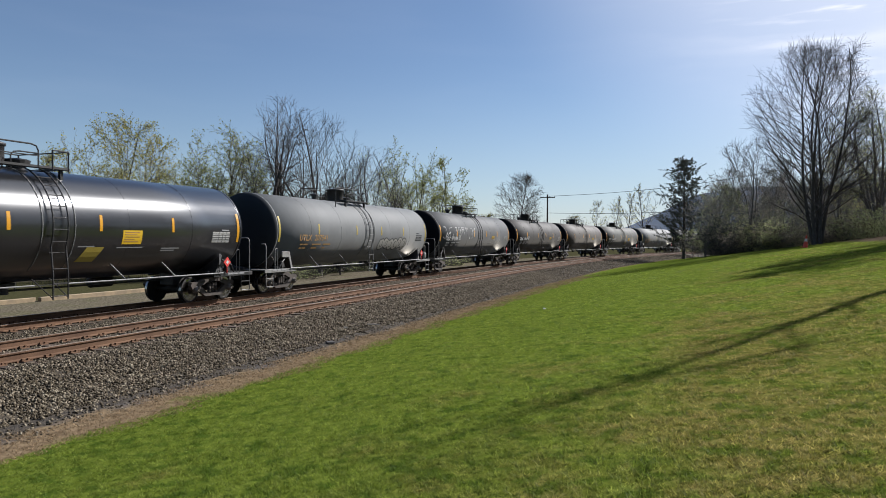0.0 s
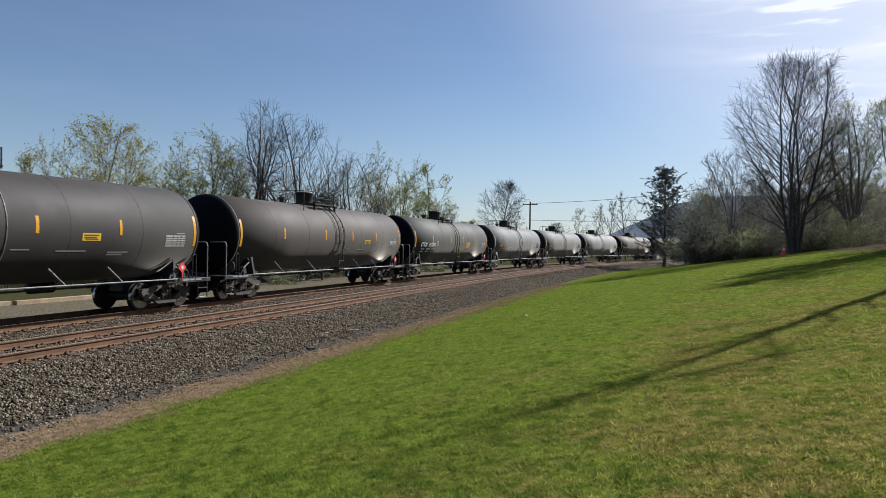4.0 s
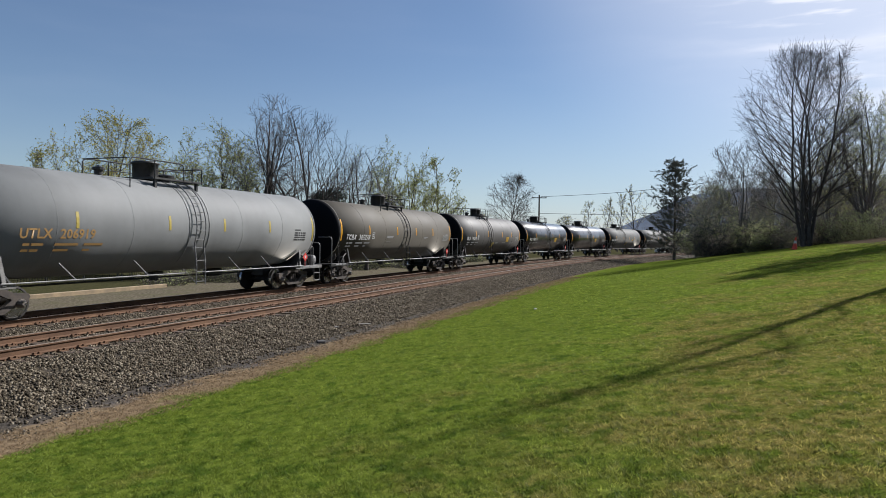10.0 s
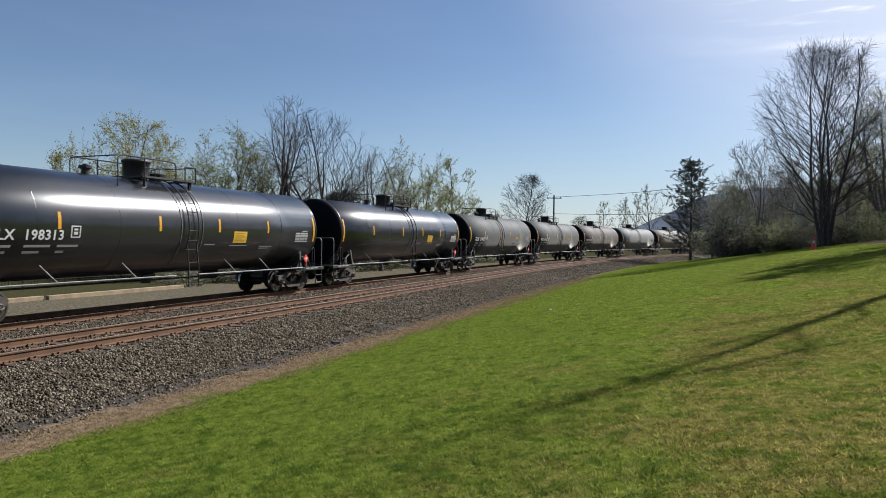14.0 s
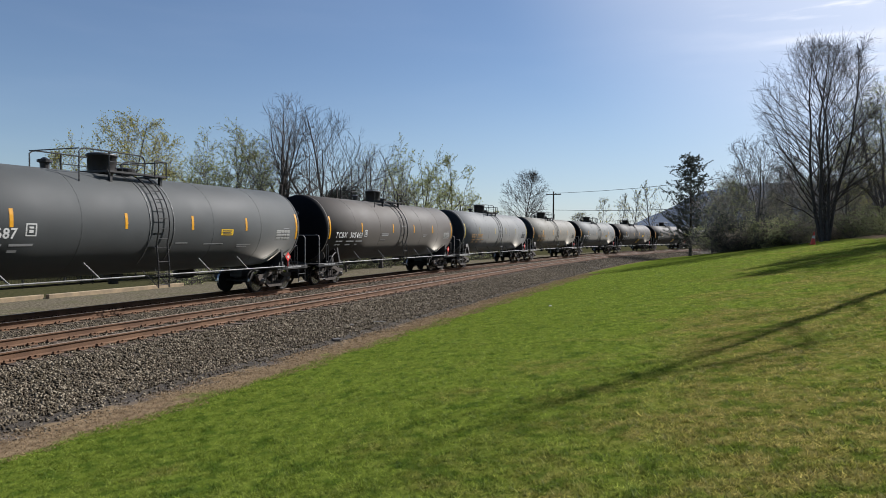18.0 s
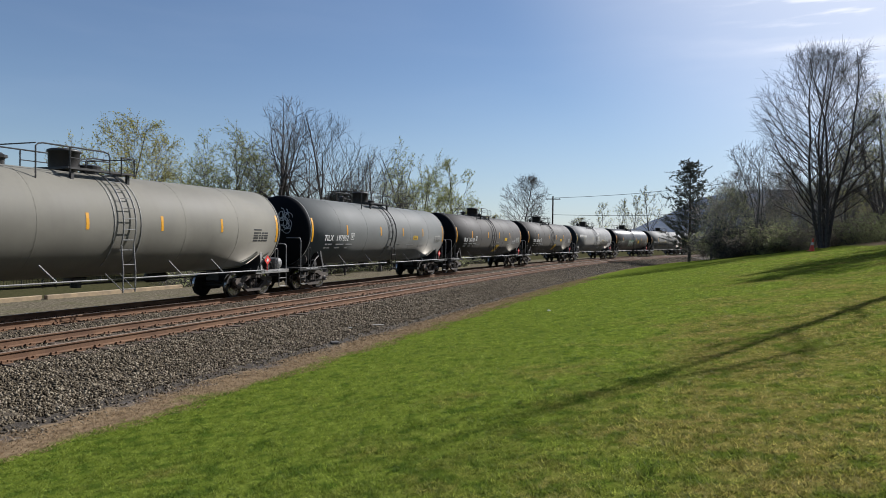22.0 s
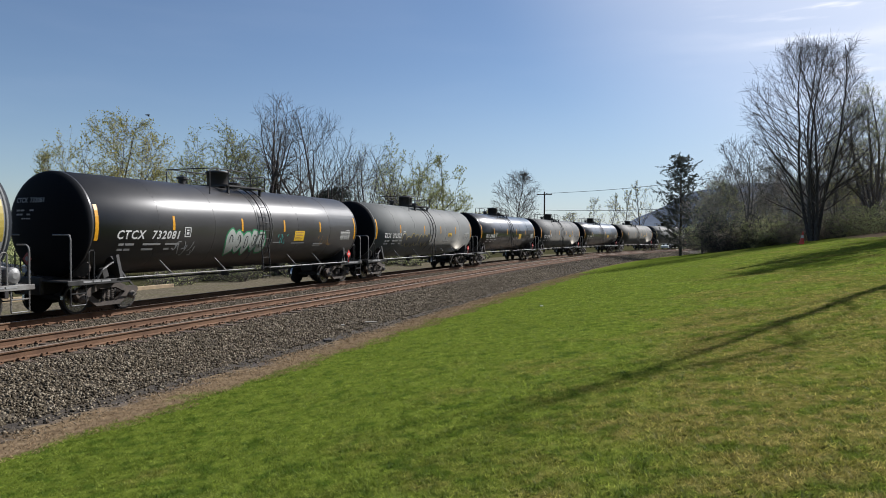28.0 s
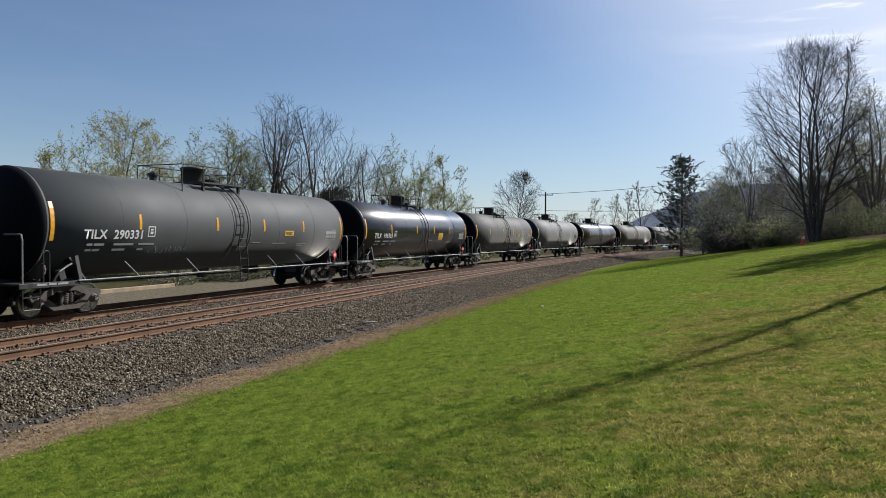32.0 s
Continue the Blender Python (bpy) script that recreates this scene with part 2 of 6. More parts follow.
def pipe(bm, points, radius, sides=6):
    """One bent pipe through the points."""
    pts = [Vector(p) for p in points]
    rings, u = [], None
    for i, p in enumerate(pts):
        d = (pts[min(i + 1, len(pts) - 1)] - pts[max(i - 1, 0)]).normalized()
        u = d.orthogonal().normalized() if u is None else (u - d * u.dot(d)).normalized()
        w = d.cross(u)
        rings.append([bm.verts.new(p + radius * (math.cos(2 * math.pi * k / sides) * u + math.sin(2 * math.pi * k / sides) * w)) for k in range(sides)])
    for a, b in zip(rings, rings[1:]):
        for k in range(sides):
            bm.faces.new((a[k], a[(k + 1) % sides], b[(k + 1) % sides], b[k]))
    bm.faces.new(rings[0][::-1]), bm.faces.new(rings[-1])
    return bm


def lathe(bm, profile, sides, m=Matrix(), index=0):
    """A body of revolution about local X: profile rows of (x, radius)."""
    rings = []
    for x, r in profile:
        rings.append([bm.verts.new(m @ Vector((x, r * math.cos(2 * math.pi * i / sides), r * math.sin(2 * math.pi * i / sides)))) for i in range(sides)])
    for a, b in zip(rings, rings[1:]):
        for i in range(sides):
            f = bm.faces.new((a[i], b[i], b[(i + 1) % sides], a[(i + 1) % sides]))
            f.material_index = index
    for ring, flip in ((rings[0], False), (rings[-1], True)):
        f = bm.faces.new(ring[::-1] if flip else ring)
        f.material_index = index
    return bm


# ---- the line of the railway ----
# s runs along the train's track, away from the camera; lat is metres to its right, towards the camera.
STEP, FIRST, LAST = 0.5, -120.0, 900.0


def heading(s):
    u = min(max(s, -20.0), 230.0)
    th = 0.37154 - 0.0011447 * u + 3.86714e-5 * u * u - 8.719e-8 * u ** 3
    return th + 0.0028 * min(max(s - 230.0, 0), 120)


def lay_line():
    table, x, y = {}, -14.0, 13.261
    n0 = round(-FIRST / STEP)
    for k in range(n0, round((LAST - FIRST) / STEP) + 1):
        s = FIRST + k * STEP
        table[k] = (x, y)
        th = heading(s + STEP / 2)
        x, y = x + STEP * math.sin(th), y + STEP * math.cos(th)
    x, y = -14.0, 13.261
    for k in range(n0 - 1, -1, -1):
        th = heading(FIRST + (k + 0.5) * STEP)
        x, y = x - STEP * math.sin(th), y - STEP * math.cos(th)
        table[k] = (x, y)
    return table


LINE = lay_line()
GRADE = 0.00034


def on_line(s, lat=0.0, z=0.0):
    k = min(max((s - FIRST) / STEP, 0), len(LINE) - 1.001)
    i = int(k)
    (xa, ya), (xb, yb) = LINE[i], LINE[i + 1]
    th, u = heading(s), k - i
    return Vector((xa + (xb - xa) * u + lat * math.cos(th), ya + (yb - ya) * u - lat * math.sin(th), z + GRADE * s))


def line_pose(s, lat=0.0, z=0.0):
    """A pose on the line: local x along it, away from the camera, y to its left."""
    v = on_line(s, lat, z)
    return pose(v.x, v.y, v.z, 0, 0, 90 - math.degrees(heading(s)))


def stations(*stretches):
    out = []
    for a, b, step in stretches:
        n = max(1, round((b - a) / step))
        out += [a + (b - a) * i / n for i in range(n)]
    return out + [stretches[-1][1]]


# ---- ground ----
NEAR_TRACK = 4.634


def ground_height(s, lat):
    if lat < -40:
        return -0.42 + 0.3 * noise.noise((s * 0.02, lat * 0.02, 3))
    if lat < 8.4:
        return -0.58 if -3.4 < lat else -0.46 + 0.04 * noise.noise((s * 0.2, lat * 0.2, 1))
    rough = 0.035 * noise.noise((s * 0.35, lat * 0.35, 0)) + 0.05 * noise.noise((s * 0.09, lat * 0.09, 5))
    fade = min(1, (lat - 8.4) / 4)
    if lat < 9.6:
        return -0.55 + 0.04 * (lat - 8.4) + rough * fade
    return -0.50 + 0.145 * min(lat - 9.6, 24) + 0.06 * max(0, lat - 33.6) + rough * fade


def strip(name, lats, ss, height, material, label="", kind="structure"):
    verts, faces, values = [], [], []
    for s in ss:
        for lat in lats:
            verts.append(on_line(s, lat, height(s, lat)))
            values.append(lat)
    n = len(lats)
    for i in range(len(ss) - 1):
        for j in range(n - 1):
            k = i * n + j
            faces.append((k, k + 1, k + n + 1, k + n))
    ob = mesh_object(name, verts, faces, material, None, True, attribute=values)
    return tagged(ob, label, "", "", kind)


def turf_colour(nt):
    """Lush green near the railway, more and more straw up the slope, in patches."""
    lat = nt.nodes.new("ShaderNodeAttribute")
    lat.attribute_name = "lat"
    mid, fine, spots, clumps = noise_of(nt, 0.55, 4), noise_of(nt, 9, 4), noise_of(nt, 1.9, 5), noise_of(nt, 3.6, 3)
    lush = mix_colour(nt, ramp_of(nt, fine, 0.3, 0.7), (0.098, 0.131, 0.015), (0.158, 0.196, 0.030))
    lush = mix_colour(nt, ramp_of(nt, spots, 0.56, 0.75, 0, 0.5), lush, (0.062, 0.108, 0.011))
    lush = mix_colour(nt, ramp_of(nt, clumps, 0.5, 0.66, 0, 0.75), lush, (0.042, 0.078, 0.008))
    straw = mix_colour(nt, ramp_of(nt, fine, 0.3, 0.7), (0.118, 0.113, 0.021), (0.222, 0.184, 0.060))
    tufts = noise_of(nt, 13, 3)
    lush = mix_colour(nt, ramp_of(nt, tufts, 0.52, 0.68, 0, 0.6), lush, (0.034, 0.062, 0.008))
    straw = mix_colour(nt, ramp_of(nt, tufts, 0.52, 0.66, 0, 0.6), straw, (0.05, 0.058, 0.012))
    straw = mix_colour(nt, ramp_of(nt, clumps, 0.47, 0.64, 0, 0.8), straw, (0.062, 0.092, 0.010))
    dry = nt.nodes.new("ShaderNodeMath")
    dry.operation = "ADD"
    tc, axes = nt.nodes.new("ShaderNodeTexCoord"), nt.nodes.new("ShaderNodeSeparateXYZ")
    nt.links.new(tc.outputs["Object"], axes.inputs[0])
    both = nt.nodes.new("ShaderNodeMath")
    both.operation = "ADD"
    nt.links.new(ramp_of(nt, lat.outputs["Fac"], 12.5, 20, -0.2, 0.16), both.inputs[0])
    nt.links.new(ramp_of(nt, axes.outputs["Y"], 9, 26, 0.0, -0.2), both.inputs[1])
    nt.links.new(both.outputs[0], dry.inputs[0])
    nt.links.new(mid, dry.inputs[1])
    more = nt.nodes.new("ShaderNodeMath")
    more.operation = "MULTIPLY_ADD"
    nt.links.new(spots, more.inputs[0])
    more.inputs[1].default_value = 0.5
    nt.links.new(dry.outputs[0], more.inputs[2])
    return mix_colour(nt, ramp_of(nt, more.outputs[0], 0.6, 0.98), lush, straw)


def ground_matter():
    m, nt, p = start("ground")
    lat = nt.nodes.new("ShaderNodeAttribute")
    lat.attribute_name = "lat"
    wob = noise_of(nt, 1.3, 5)
    add = nt.nodes.new("ShaderNodeMath")
    add.operation = "MULTIPLY_ADD"
    nt.links.new(wob, add.inputs[0])
    add.inputs[1].default_value = 2.3
    add.use_clamp = False
    nt.links.new(lat.outputs["Fac"], add.inputs[2])
    # further along the line the lawn comes closer to the stones
    place, axes = nt.nodes.new("ShaderNodeTexCoord"), nt.nodes.new("ShaderNodeSeparateXYZ")
    nt.links.new(place.outputs["Object"], axes.inputs[0])
    closer = nt.nodes.new("ShaderNodeMath")
    closer.operation = "ADD"
    nt.links.new(add.outputs[0], closer.inputs[0])
    nt.links.new(ramp_of(nt, axes.outputs["Y"], 18, 42, -0.4, 0.35), closer.inputs[1])
    w = closer.outputs[0]
    mid, fine, tiny = noise_of(nt, 0.8, 5), noise_of(nt, 7, 5), noise_of(nt, 45, 4)
    grass = mix_colour(nt, ramp_of(nt, tiny, 0.35, 0.7, 0.15, 0.5), turf_colour(nt), (0.035, 0.05, 0.010))
    brown = mix_colour(nt, ramp_of(nt, fine, 0.3, 0.7), (0.098, 0.07, 0.043), (0.21, 0.155, 0.095))
    cinder = mix_colour(nt, ramp_of(nt, tiny, 0.3, 0.7), (0.055, 0.05, 0.047), (0.12, 0.108, 0.10))
    gravel = mix_colour(nt, ramp_of(nt, noise_of(nt, 9, 5, None, 0.75), 0.42, 0.6), (0.065, 0.056, 0.04), (0.165, 0.143, 0.103))
    gravel = mix_colour(nt, ramp_of(nt, mid, 0.45, 0.75, 0, 0.5), gravel, (0.085, 0.088, 0.04))
    far_grass = mix_colour(nt, ramp_of(nt, fine, 0.3, 0.7), (0.034, 0.036, 0.017), (0.062, 0.056, 0.028))
    c = mix_colour(nt, ramp_of(nt, w, -7.9, -7.5), far_grass, gravel)
    c = mix_colour(nt, ramp_of(nt, w, 6.0, 7.0), c, cinder)
    c = mix_colour(nt, ramp_of(nt, w, 9.0, 9.6), c, brown)
    c = mix_colour(nt, ramp_of(nt, w, 10.1, 10.6), c, grass)
    leaf_litter = mix_colour(nt, ramp_of(nt, fine, 0.3, 0.7), (0.055, 0.042, 0.03), (0.11, 0.085, 0.06))
    c = mix_colour(nt, ramp_of(nt, w, 29.5, 31.0), c, leaf_litter)
    nt.links.new(c, p.inputs["Base Color"])
    p.inputs["Roughness"].default_value = 0.9
    p.inputs["Specular IOR Level"].default_value = 0.0
    nt.links.new(bump_of(nt, tiny, 0.35, 0.03), p.inputs["Normal"])
    return m


GROUND = ground_matter()
lats = [-1600, -900, -500, -300, -200, -140, -100, -70, -50, -40, -32, -26, -22, -18, -15, -13, -11.5, -11, -9, -7, -5, -3.5, -3.3, 0, 4, 8.3] + [8.4 + 0.3 * i for i in range(5)] + [9.9 + 0.5 * i for i in range(52)] + [37, 40, 45, 50, 60, 75, 95, 120, 150]
strip("ground", lats, stations((-100, -16, 4), (-16, 45, 0.5), (45, 120, 2), (120, 300, 6), (300, 860, 20)), ground_height, GROUND, "mown green lawn sloping up from a gravelled railway, with a brown dead strip at its edge")


def ballast_height(s, lat):
    bump = 0.03 * noise.noise((s * 2.1, lat * 2.1, 7)) + 0.02 * noise.noise((s * 6, lat * 6, 2))
    if lat < -2.1:
        return -0.2 - 0.29 * (-2.1 - lat) / 1.5 + bump
    if lat < 6.45:
        return -0.2 + 0.07 * max(0, min(1, (lat - 1.8) / 1.2)) + bump * 0.6
    return -0.13 - 0.42 * (lat - 6.45) / 2.05 + bump * (1 if lat < 8.3 else 0.3)


def bed_matter():
    """Crushed stone, with the train's shadow painted near-black under its track."""
    m, nt, p = start("ballast_stone")
    lat = nt.nodes.new("ShaderNodeAttribute")
    lat.attribute_name = "lat"
    coarse, grain = noise_of(nt, 2.5, 5), noise_of(nt, 15, 4, None, 0.7)
    c = mix_colour(nt, ramp_of(nt, coarse, 0.35, 0.65), (0.11, 0.087, 0.057), (0.065, 0.052, 0.036))
    c = mix_colour(nt, ramp_of(nt, grain, 0.45, 0.58, 0, 0.75), c, (0.03, 0.026, 0.023))
    # band of deep shade below the cars, mixed into the stone colour
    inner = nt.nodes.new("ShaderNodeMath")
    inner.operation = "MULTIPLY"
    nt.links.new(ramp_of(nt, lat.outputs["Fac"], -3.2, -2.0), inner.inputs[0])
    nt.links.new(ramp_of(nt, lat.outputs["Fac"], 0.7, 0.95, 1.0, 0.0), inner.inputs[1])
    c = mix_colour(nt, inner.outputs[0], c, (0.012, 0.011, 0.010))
    c = mix_colour(nt, ramp_of(nt, lat.outputs["Fac"], 7.75, 8.3, 0.0, 0.6), c, (0.045, 0.04, 0.036))
    nt.links.new(c, p.inputs["Base Color"])
    p.inputs["Roughness"].default_value, p.inputs["Specular IOR Level"].default_value = 0.9, 0.15
    nt.links.new(bump_of(nt, grain, 1.0, 0.05), p.inputs["Normal"])
    return m


BALLAST = bed_matter()
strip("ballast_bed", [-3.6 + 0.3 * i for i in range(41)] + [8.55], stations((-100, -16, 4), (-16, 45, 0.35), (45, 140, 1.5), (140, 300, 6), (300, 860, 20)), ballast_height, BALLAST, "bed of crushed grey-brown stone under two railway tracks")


def stone_matter():
    m, nt, p = start("ballast_pieces")
    geo = nt.nodes.new("ShaderNodeNewGeometry")
    ramp = nt.nodes.new("ShaderNodeValToRGB")
    el = ramp.color_ramp.elements
    el[0].color, el[1].color = (0.017, 0.014, 0.010, 1), (0.275, 0.235, 0.175, 1)
    mid = el.new(0.55)
    mid.color = (0.098, 0.079, 0.053, 1)
    nt.links.new(geo.outputs["Random Per Island"], ramp.inputs[0])
    nt.links.new(mix_colour(nt, ramp_of(nt, noise_of(nt, 50, 3), 0.4, 0.7, 0, 0.4), ramp.outputs[0], (0.065, 0.05, 0.032)), p.inputs["Base Color"])
    p.inputs["Roughness"].default_value, p.inputs["Specular IOR Level"].default_value = 0.95, 0.1
    return m


def scatter_stones(count, s0, s1, lat0, lat1, rng, power=1.0):
    """Places, sizes and turns of loose stones; more of them near the camera's end."""
    s = s0 + (s1 - s0) * rng.random(count) ** power
    lat = lat0 + (lat1 - lat0) * rng.random(count)
    return s, lat


def make_stones():
    rng = np.random.default_rng(5)
    s1, l1 = scatter_stones(76000, -9, 42, 6.0, 8.25, rng, 1.5)
    s2, l2 = scatter_stones(26000, -9, 32, 2.0, 6.0, rng, 1.5)
    s3, l3 = scatter_stones(7000, -6, 40, 1.0, 3.0, rng, 1.4)
    s4, l4 = scatter_stones(15000, 40, 115, 5.9, 8.7, rng, 1.3)
    s5, l5 = scatter_stones(7000, 30, 100, 1.2, 6.0, rng, 1.3)
    s6, l6 = scatter_stones(8000, -9, 45, 8.1, 9.2, rng, 1.5)
    s, lat = np.concatenate([s1, s2, s3, s4, s5, s6]), np.concatenate([l1, l2, l3, l4, l5, l6])
    n = len(s)
    broad = 1 + np.clip(s - 30, 0, 90) / 55
    centre = np.array([on_line(a, b, ballast_height(a, min(b, 8.5)) + 0.006) for a, b in zip(s.tolist(), lat.tolist())])
    shape = np.array([(1, 0, 0), (-1, 0, 0), (0, 1, 0), (0, -1, 0), (0, 0, 1), (0, 0, -1)], float)
    faces = np.array([(0, 2, 4), (2, 1, 4), (1, 3, 4), (3, 0, 4), (2, 0, 5), (1, 2, 5), (3, 1, 5), (0, 3, 5)])
    size = broad[:, None, None] * rng.uniform(0.015, 0.038, (n, 1, 1)) * rng.uniform(0.6, 1.25, (n, 6, 1))
    q = rng.normal(size=(n, 4))
    q /= np.linalg.norm(q, axis=1, keepdims=True)
    w, x, y, z = q.T
    turn = np.stack([1 - 2 * (y * y + z * z), 2 * (x * y - z * w), 2 * (x * z + y * w), 2 * (x * y + z * w), 1 - 2 * (x * x + z * z), 2 * (y * z - x * w), 2 * (x * z - y * w), 2 * (y * z + x * w), 1 - 2 * (x * x + y * y)], 1).reshape(n, 3, 3)
    verts = centre[:, None, :] + np.einsum("nij,nkj->nki", turn, shape[None] * size + rng.normal(0, 0.006, (n, 6, 3)))
    tris = faces[None] + 6 * np.arange(n)[:, None, None]
    ob = fast_mesh("ballast_stones", verts.reshape(-1, 3), tris.reshape(-1, 3), stone_matter())
    return tagged(ob, "loose crushed grey and tan stones on the railway bed", "gravel", "", "stuff")


def rail_profile():
    half = [(0.070, -0.18), (0.070, -0.165), (0.012, -0.145), (0.010, -0.045), (0.036, -0.033), (0.037, -0.006), (0.028, 0.0)]
    return [(y, z) for y, z in half] + [(-y, z) for y, z in reversed(half)]


def make_track(name, lat0, z0, label):
    track = tagged(new(name), label, "railway track", "railway tracks")
    profile = rail_profile()
    ss = stations((-100, 120, 2), (120, 300, 4), (300, 860, 10))
    for side in (-0.753, 0.753):
        verts, faces, n = [], [], len(profile)
        for s in ss:
            for y, z in profile:
                verts.append(on_line(s, lat0 + side + y, z0 + z))
        for i in range(len(ss) - 1):
            for j in range(n):
                k, l = i * n + j, i * n + (j + 1) % n
                faces.append((k, k + n, l + n, l))
        ob = mesh_object("rail", verts, faces, [RUST_RAIL, RAIL_HEAD], track, False, "steel rail, rusty web and worn bright head")
        top = {5, 6, 7}
        ob.data.polygons.foreach_set("material_index", [1 if f % n in top else 0 for f in range(len(faces))])
    # ties: a timber with two spiked plates
    bm = bmesh.new()
    box(bm, (0.23, 2.6, 0.16), pose(0, 0, -0.27), 0.012)
    for y in (-0.753, 0.753):
        box(bm, (0.19, 0.36, 0.02), pose(0, y, -0.186), 0.0, 1)
        for dx, dy in ((-0.06, -0.1), (0.06, -0.1), (-0.06, 0.1), (0.06, 0.1)):
            box(bm, (0.04, 0.045, 0.05), pose(dx, y + dy, -0.16), 0.0, 1)
        for dx in (-0.15, 0.15):
            box(bm, (0.035, 0.18, 0.06), pose(dx, y, -0.19), 0.0, 1)
    first = part("tie", bm, [TIE_WOOD, RUST_RAIL], track)
    first.matrix_basis = line_pose(-14.0, lat0, z0)
    pattern = [v.co.copy() for v in first.data.vertices]
    pieces = [tuple(f.vertices) for f in first.data.polygons]
    slots = [f.material_index for f in first.data.polygons]
    rng = random.Random(4)
    verts, faces, index = [], [], []
    s = -14.0
    while s < 180:
        s += 0.535
        m = line_pose(s + rng.uniform(-0.03, 0.03), lat0 + rng.uniform(-0.04, 0.04), z0 + rng.uniform(-0.01, 0.006))
        if s < 62:
            same_part("tie", first, track, m)
        else:
            base = len(verts)
            verts += [m @ v for v in pattern]
            faces += [tuple(base + i for i in f) for f in pieces]
            index += slots
    far = mesh_object("tie", verts, faces, [TIE_WOOD, RUST_RAIL], track)
    far.data.polygons.foreach_set("material_index", index)
    tagged(far, "row of rusty-plated timber ties", "", "", "stuff")
    return track


def blade_matter():
    m, nt, p = start("grass_blades")
    geo = nt.nodes.new("ShaderNodeNewGeometry")
    hsv = nt.nodes.new("ShaderNodeHueSaturation")
    nt.links.new(ramp_of(nt, geo.outputs["Random Per Island"], 0, 1, 0.9, 1.95), hsv.inputs["Value"])
    nt.links.new(turf_colour(nt), hsv.inputs["Color"])
    nt.links.new(hsv.outputs[0], p.inputs["Base Color"])
    p.inputs["Roughness"].default_value, p.inputs["Specular IOR Level"].default_value = 0.6, 0.12
    glow = nt.nodes.new("ShaderNodeBsdfTranslucent")
    nt.links.new(hsv.outputs[0], glow.inputs["Color"])
    mixer = nt.nodes.new("ShaderNodeMixShader")
    mixer.inputs[0].default_value = 0.6
    nt.links.new(p.outputs[0], mixer.inputs[1])
    nt.links.new(glow.outputs[0], mixer.inputs[2])
    nt.links.new(mixer.outputs[0], nt.nodes["Material Output"].inputs["Surface"])
    return m


def make_grass():
    """Blades of the lawn before the camera, in tufts, thinning out with distance."""
    rng = np.random.default_rng(8)
    tufts = 86000
    far = (1.8 + (7.6 - 1.8) * rng.random(tufts) ** 1.15) ** 2
    bearing = rng.uniform(-0.66, 0.68, tufts)
    roots = []
    for d, a in zip(far.tolist(), bearing.tolist()):
        x, y = d * math.sin(a), d * math.cos(a)
        s, lat = nearest_on_line(x, y)
        wander = 0.3 * noise.noise((x * 1.9, y * 1.9, 4)) + 0.25 * noise.noise((x * 4.5, y * 4.5, 6))
        if lat + wander > 9.8 - 0.75 * max(0, min(1, (y - 18) / 24)) + 0.95 * noise.noise((x * 0.55, y * 0.55, 9)):
            roots.append((x, y, ground_height(s, lat) + GRADE * s, lat, d, 1 + 0.7 * max(0, noise.noise((x * 1.3, y * 1.3, 21))) + 0.6 * max(0, noise.noise((x * 4, y * 4, 33)))))
    roots = np.array(roots)
    per = 9
    n = len(roots) * per
    r = np.repeat(roots, per, axis=0)
    x = r[:, 0] + rng.normal(0, 0.022, n) * (1 + r[:, 4] / 12)
    y = r[:, 1] + rng.normal(0, 0.022, n) * (1 + r[:, 4] / 12)
    wide = 0.0025 * (1 + r[:, 4] / 5)
    tall = rng.uniform(0.012, 0.030, n) * (0.6 + 0.9 * rng.random(len(roots)) ** 2).repeat(per) * np.repeat(roots[:, 5], per)
    a = rng.uniform(0, 2 * math.pi, n)
    lean = rng.normal(0, 0.9, (n, 2)).clip(-1.8, 1.8) * tall[:, None]
    z = r[:, 2] - 0.004
    v = np.stack([np.stack([x + wide * np.cos(a), y + wide * np.sin(a), z], 1), np.stack([x - wide * np.cos(a), y - wide * np.sin(a), z], 1), np.stack([x + lean[:, 0], y + lean[:, 1], z + tall], 1)], 1)
    ob = fast_mesh("grass", v.reshape(-1, 3), np.arange(3 * n).reshape(n, 3), blade_matter(), np.repeat(r[:, 3], 3))
    return tagged(ob, "short green and straw-coloured lawn grass", "grass", "", "stuff")


def make_dead_grass():
    """Brown dead blades and crumbs on the sprayed strip between stones and lawn."""
    rng = np.random.default_rng(12)
    n = 46000
    s = -8 + 53 * rng.random(n) ** 1.6
    lat = 8.6 + 1.5 * rng.random(n) + 0.2 * np.sin(s * 1.7) + 0.12 * np.sin(s * 5.3 + 1)
    base = np.array([on_line(a, b, ground_height(a, b)) for a, b in zip(s.tolist(), lat.tolist())])
    tall, wide = rng.uniform(0.01, 0.04, n), rng.uniform(0.003, 0.008, n) * (1 + np.clip(s, 0, 60) / 14)
    a = rng.uniform(0, 2 * math.pi, n)
    lean = rng.normal(0, 1.3, (n, 2)) * tall[:, None]
    side = np.stack([wide * np.cos(a), wide * np.sin(a), 0 * a], 1)
    tip = base + np.stack([lean[:, 0], lean[:, 1], tall], 1)
    v = np.stack([base + side, base - side, tip], 1)
    ob = fast_mesh("dead_grass", v.reshape(-1, 3), np.arange(3 * n).reshape(n, 3), leaf_matter("dead_blades", (0.36, 0.255, 0.145), (0.125, 0.087, 0.05), 0.25))
    return tagged(ob, "brown dead grass along the edge of the ballast", "grass", "", "stuff")


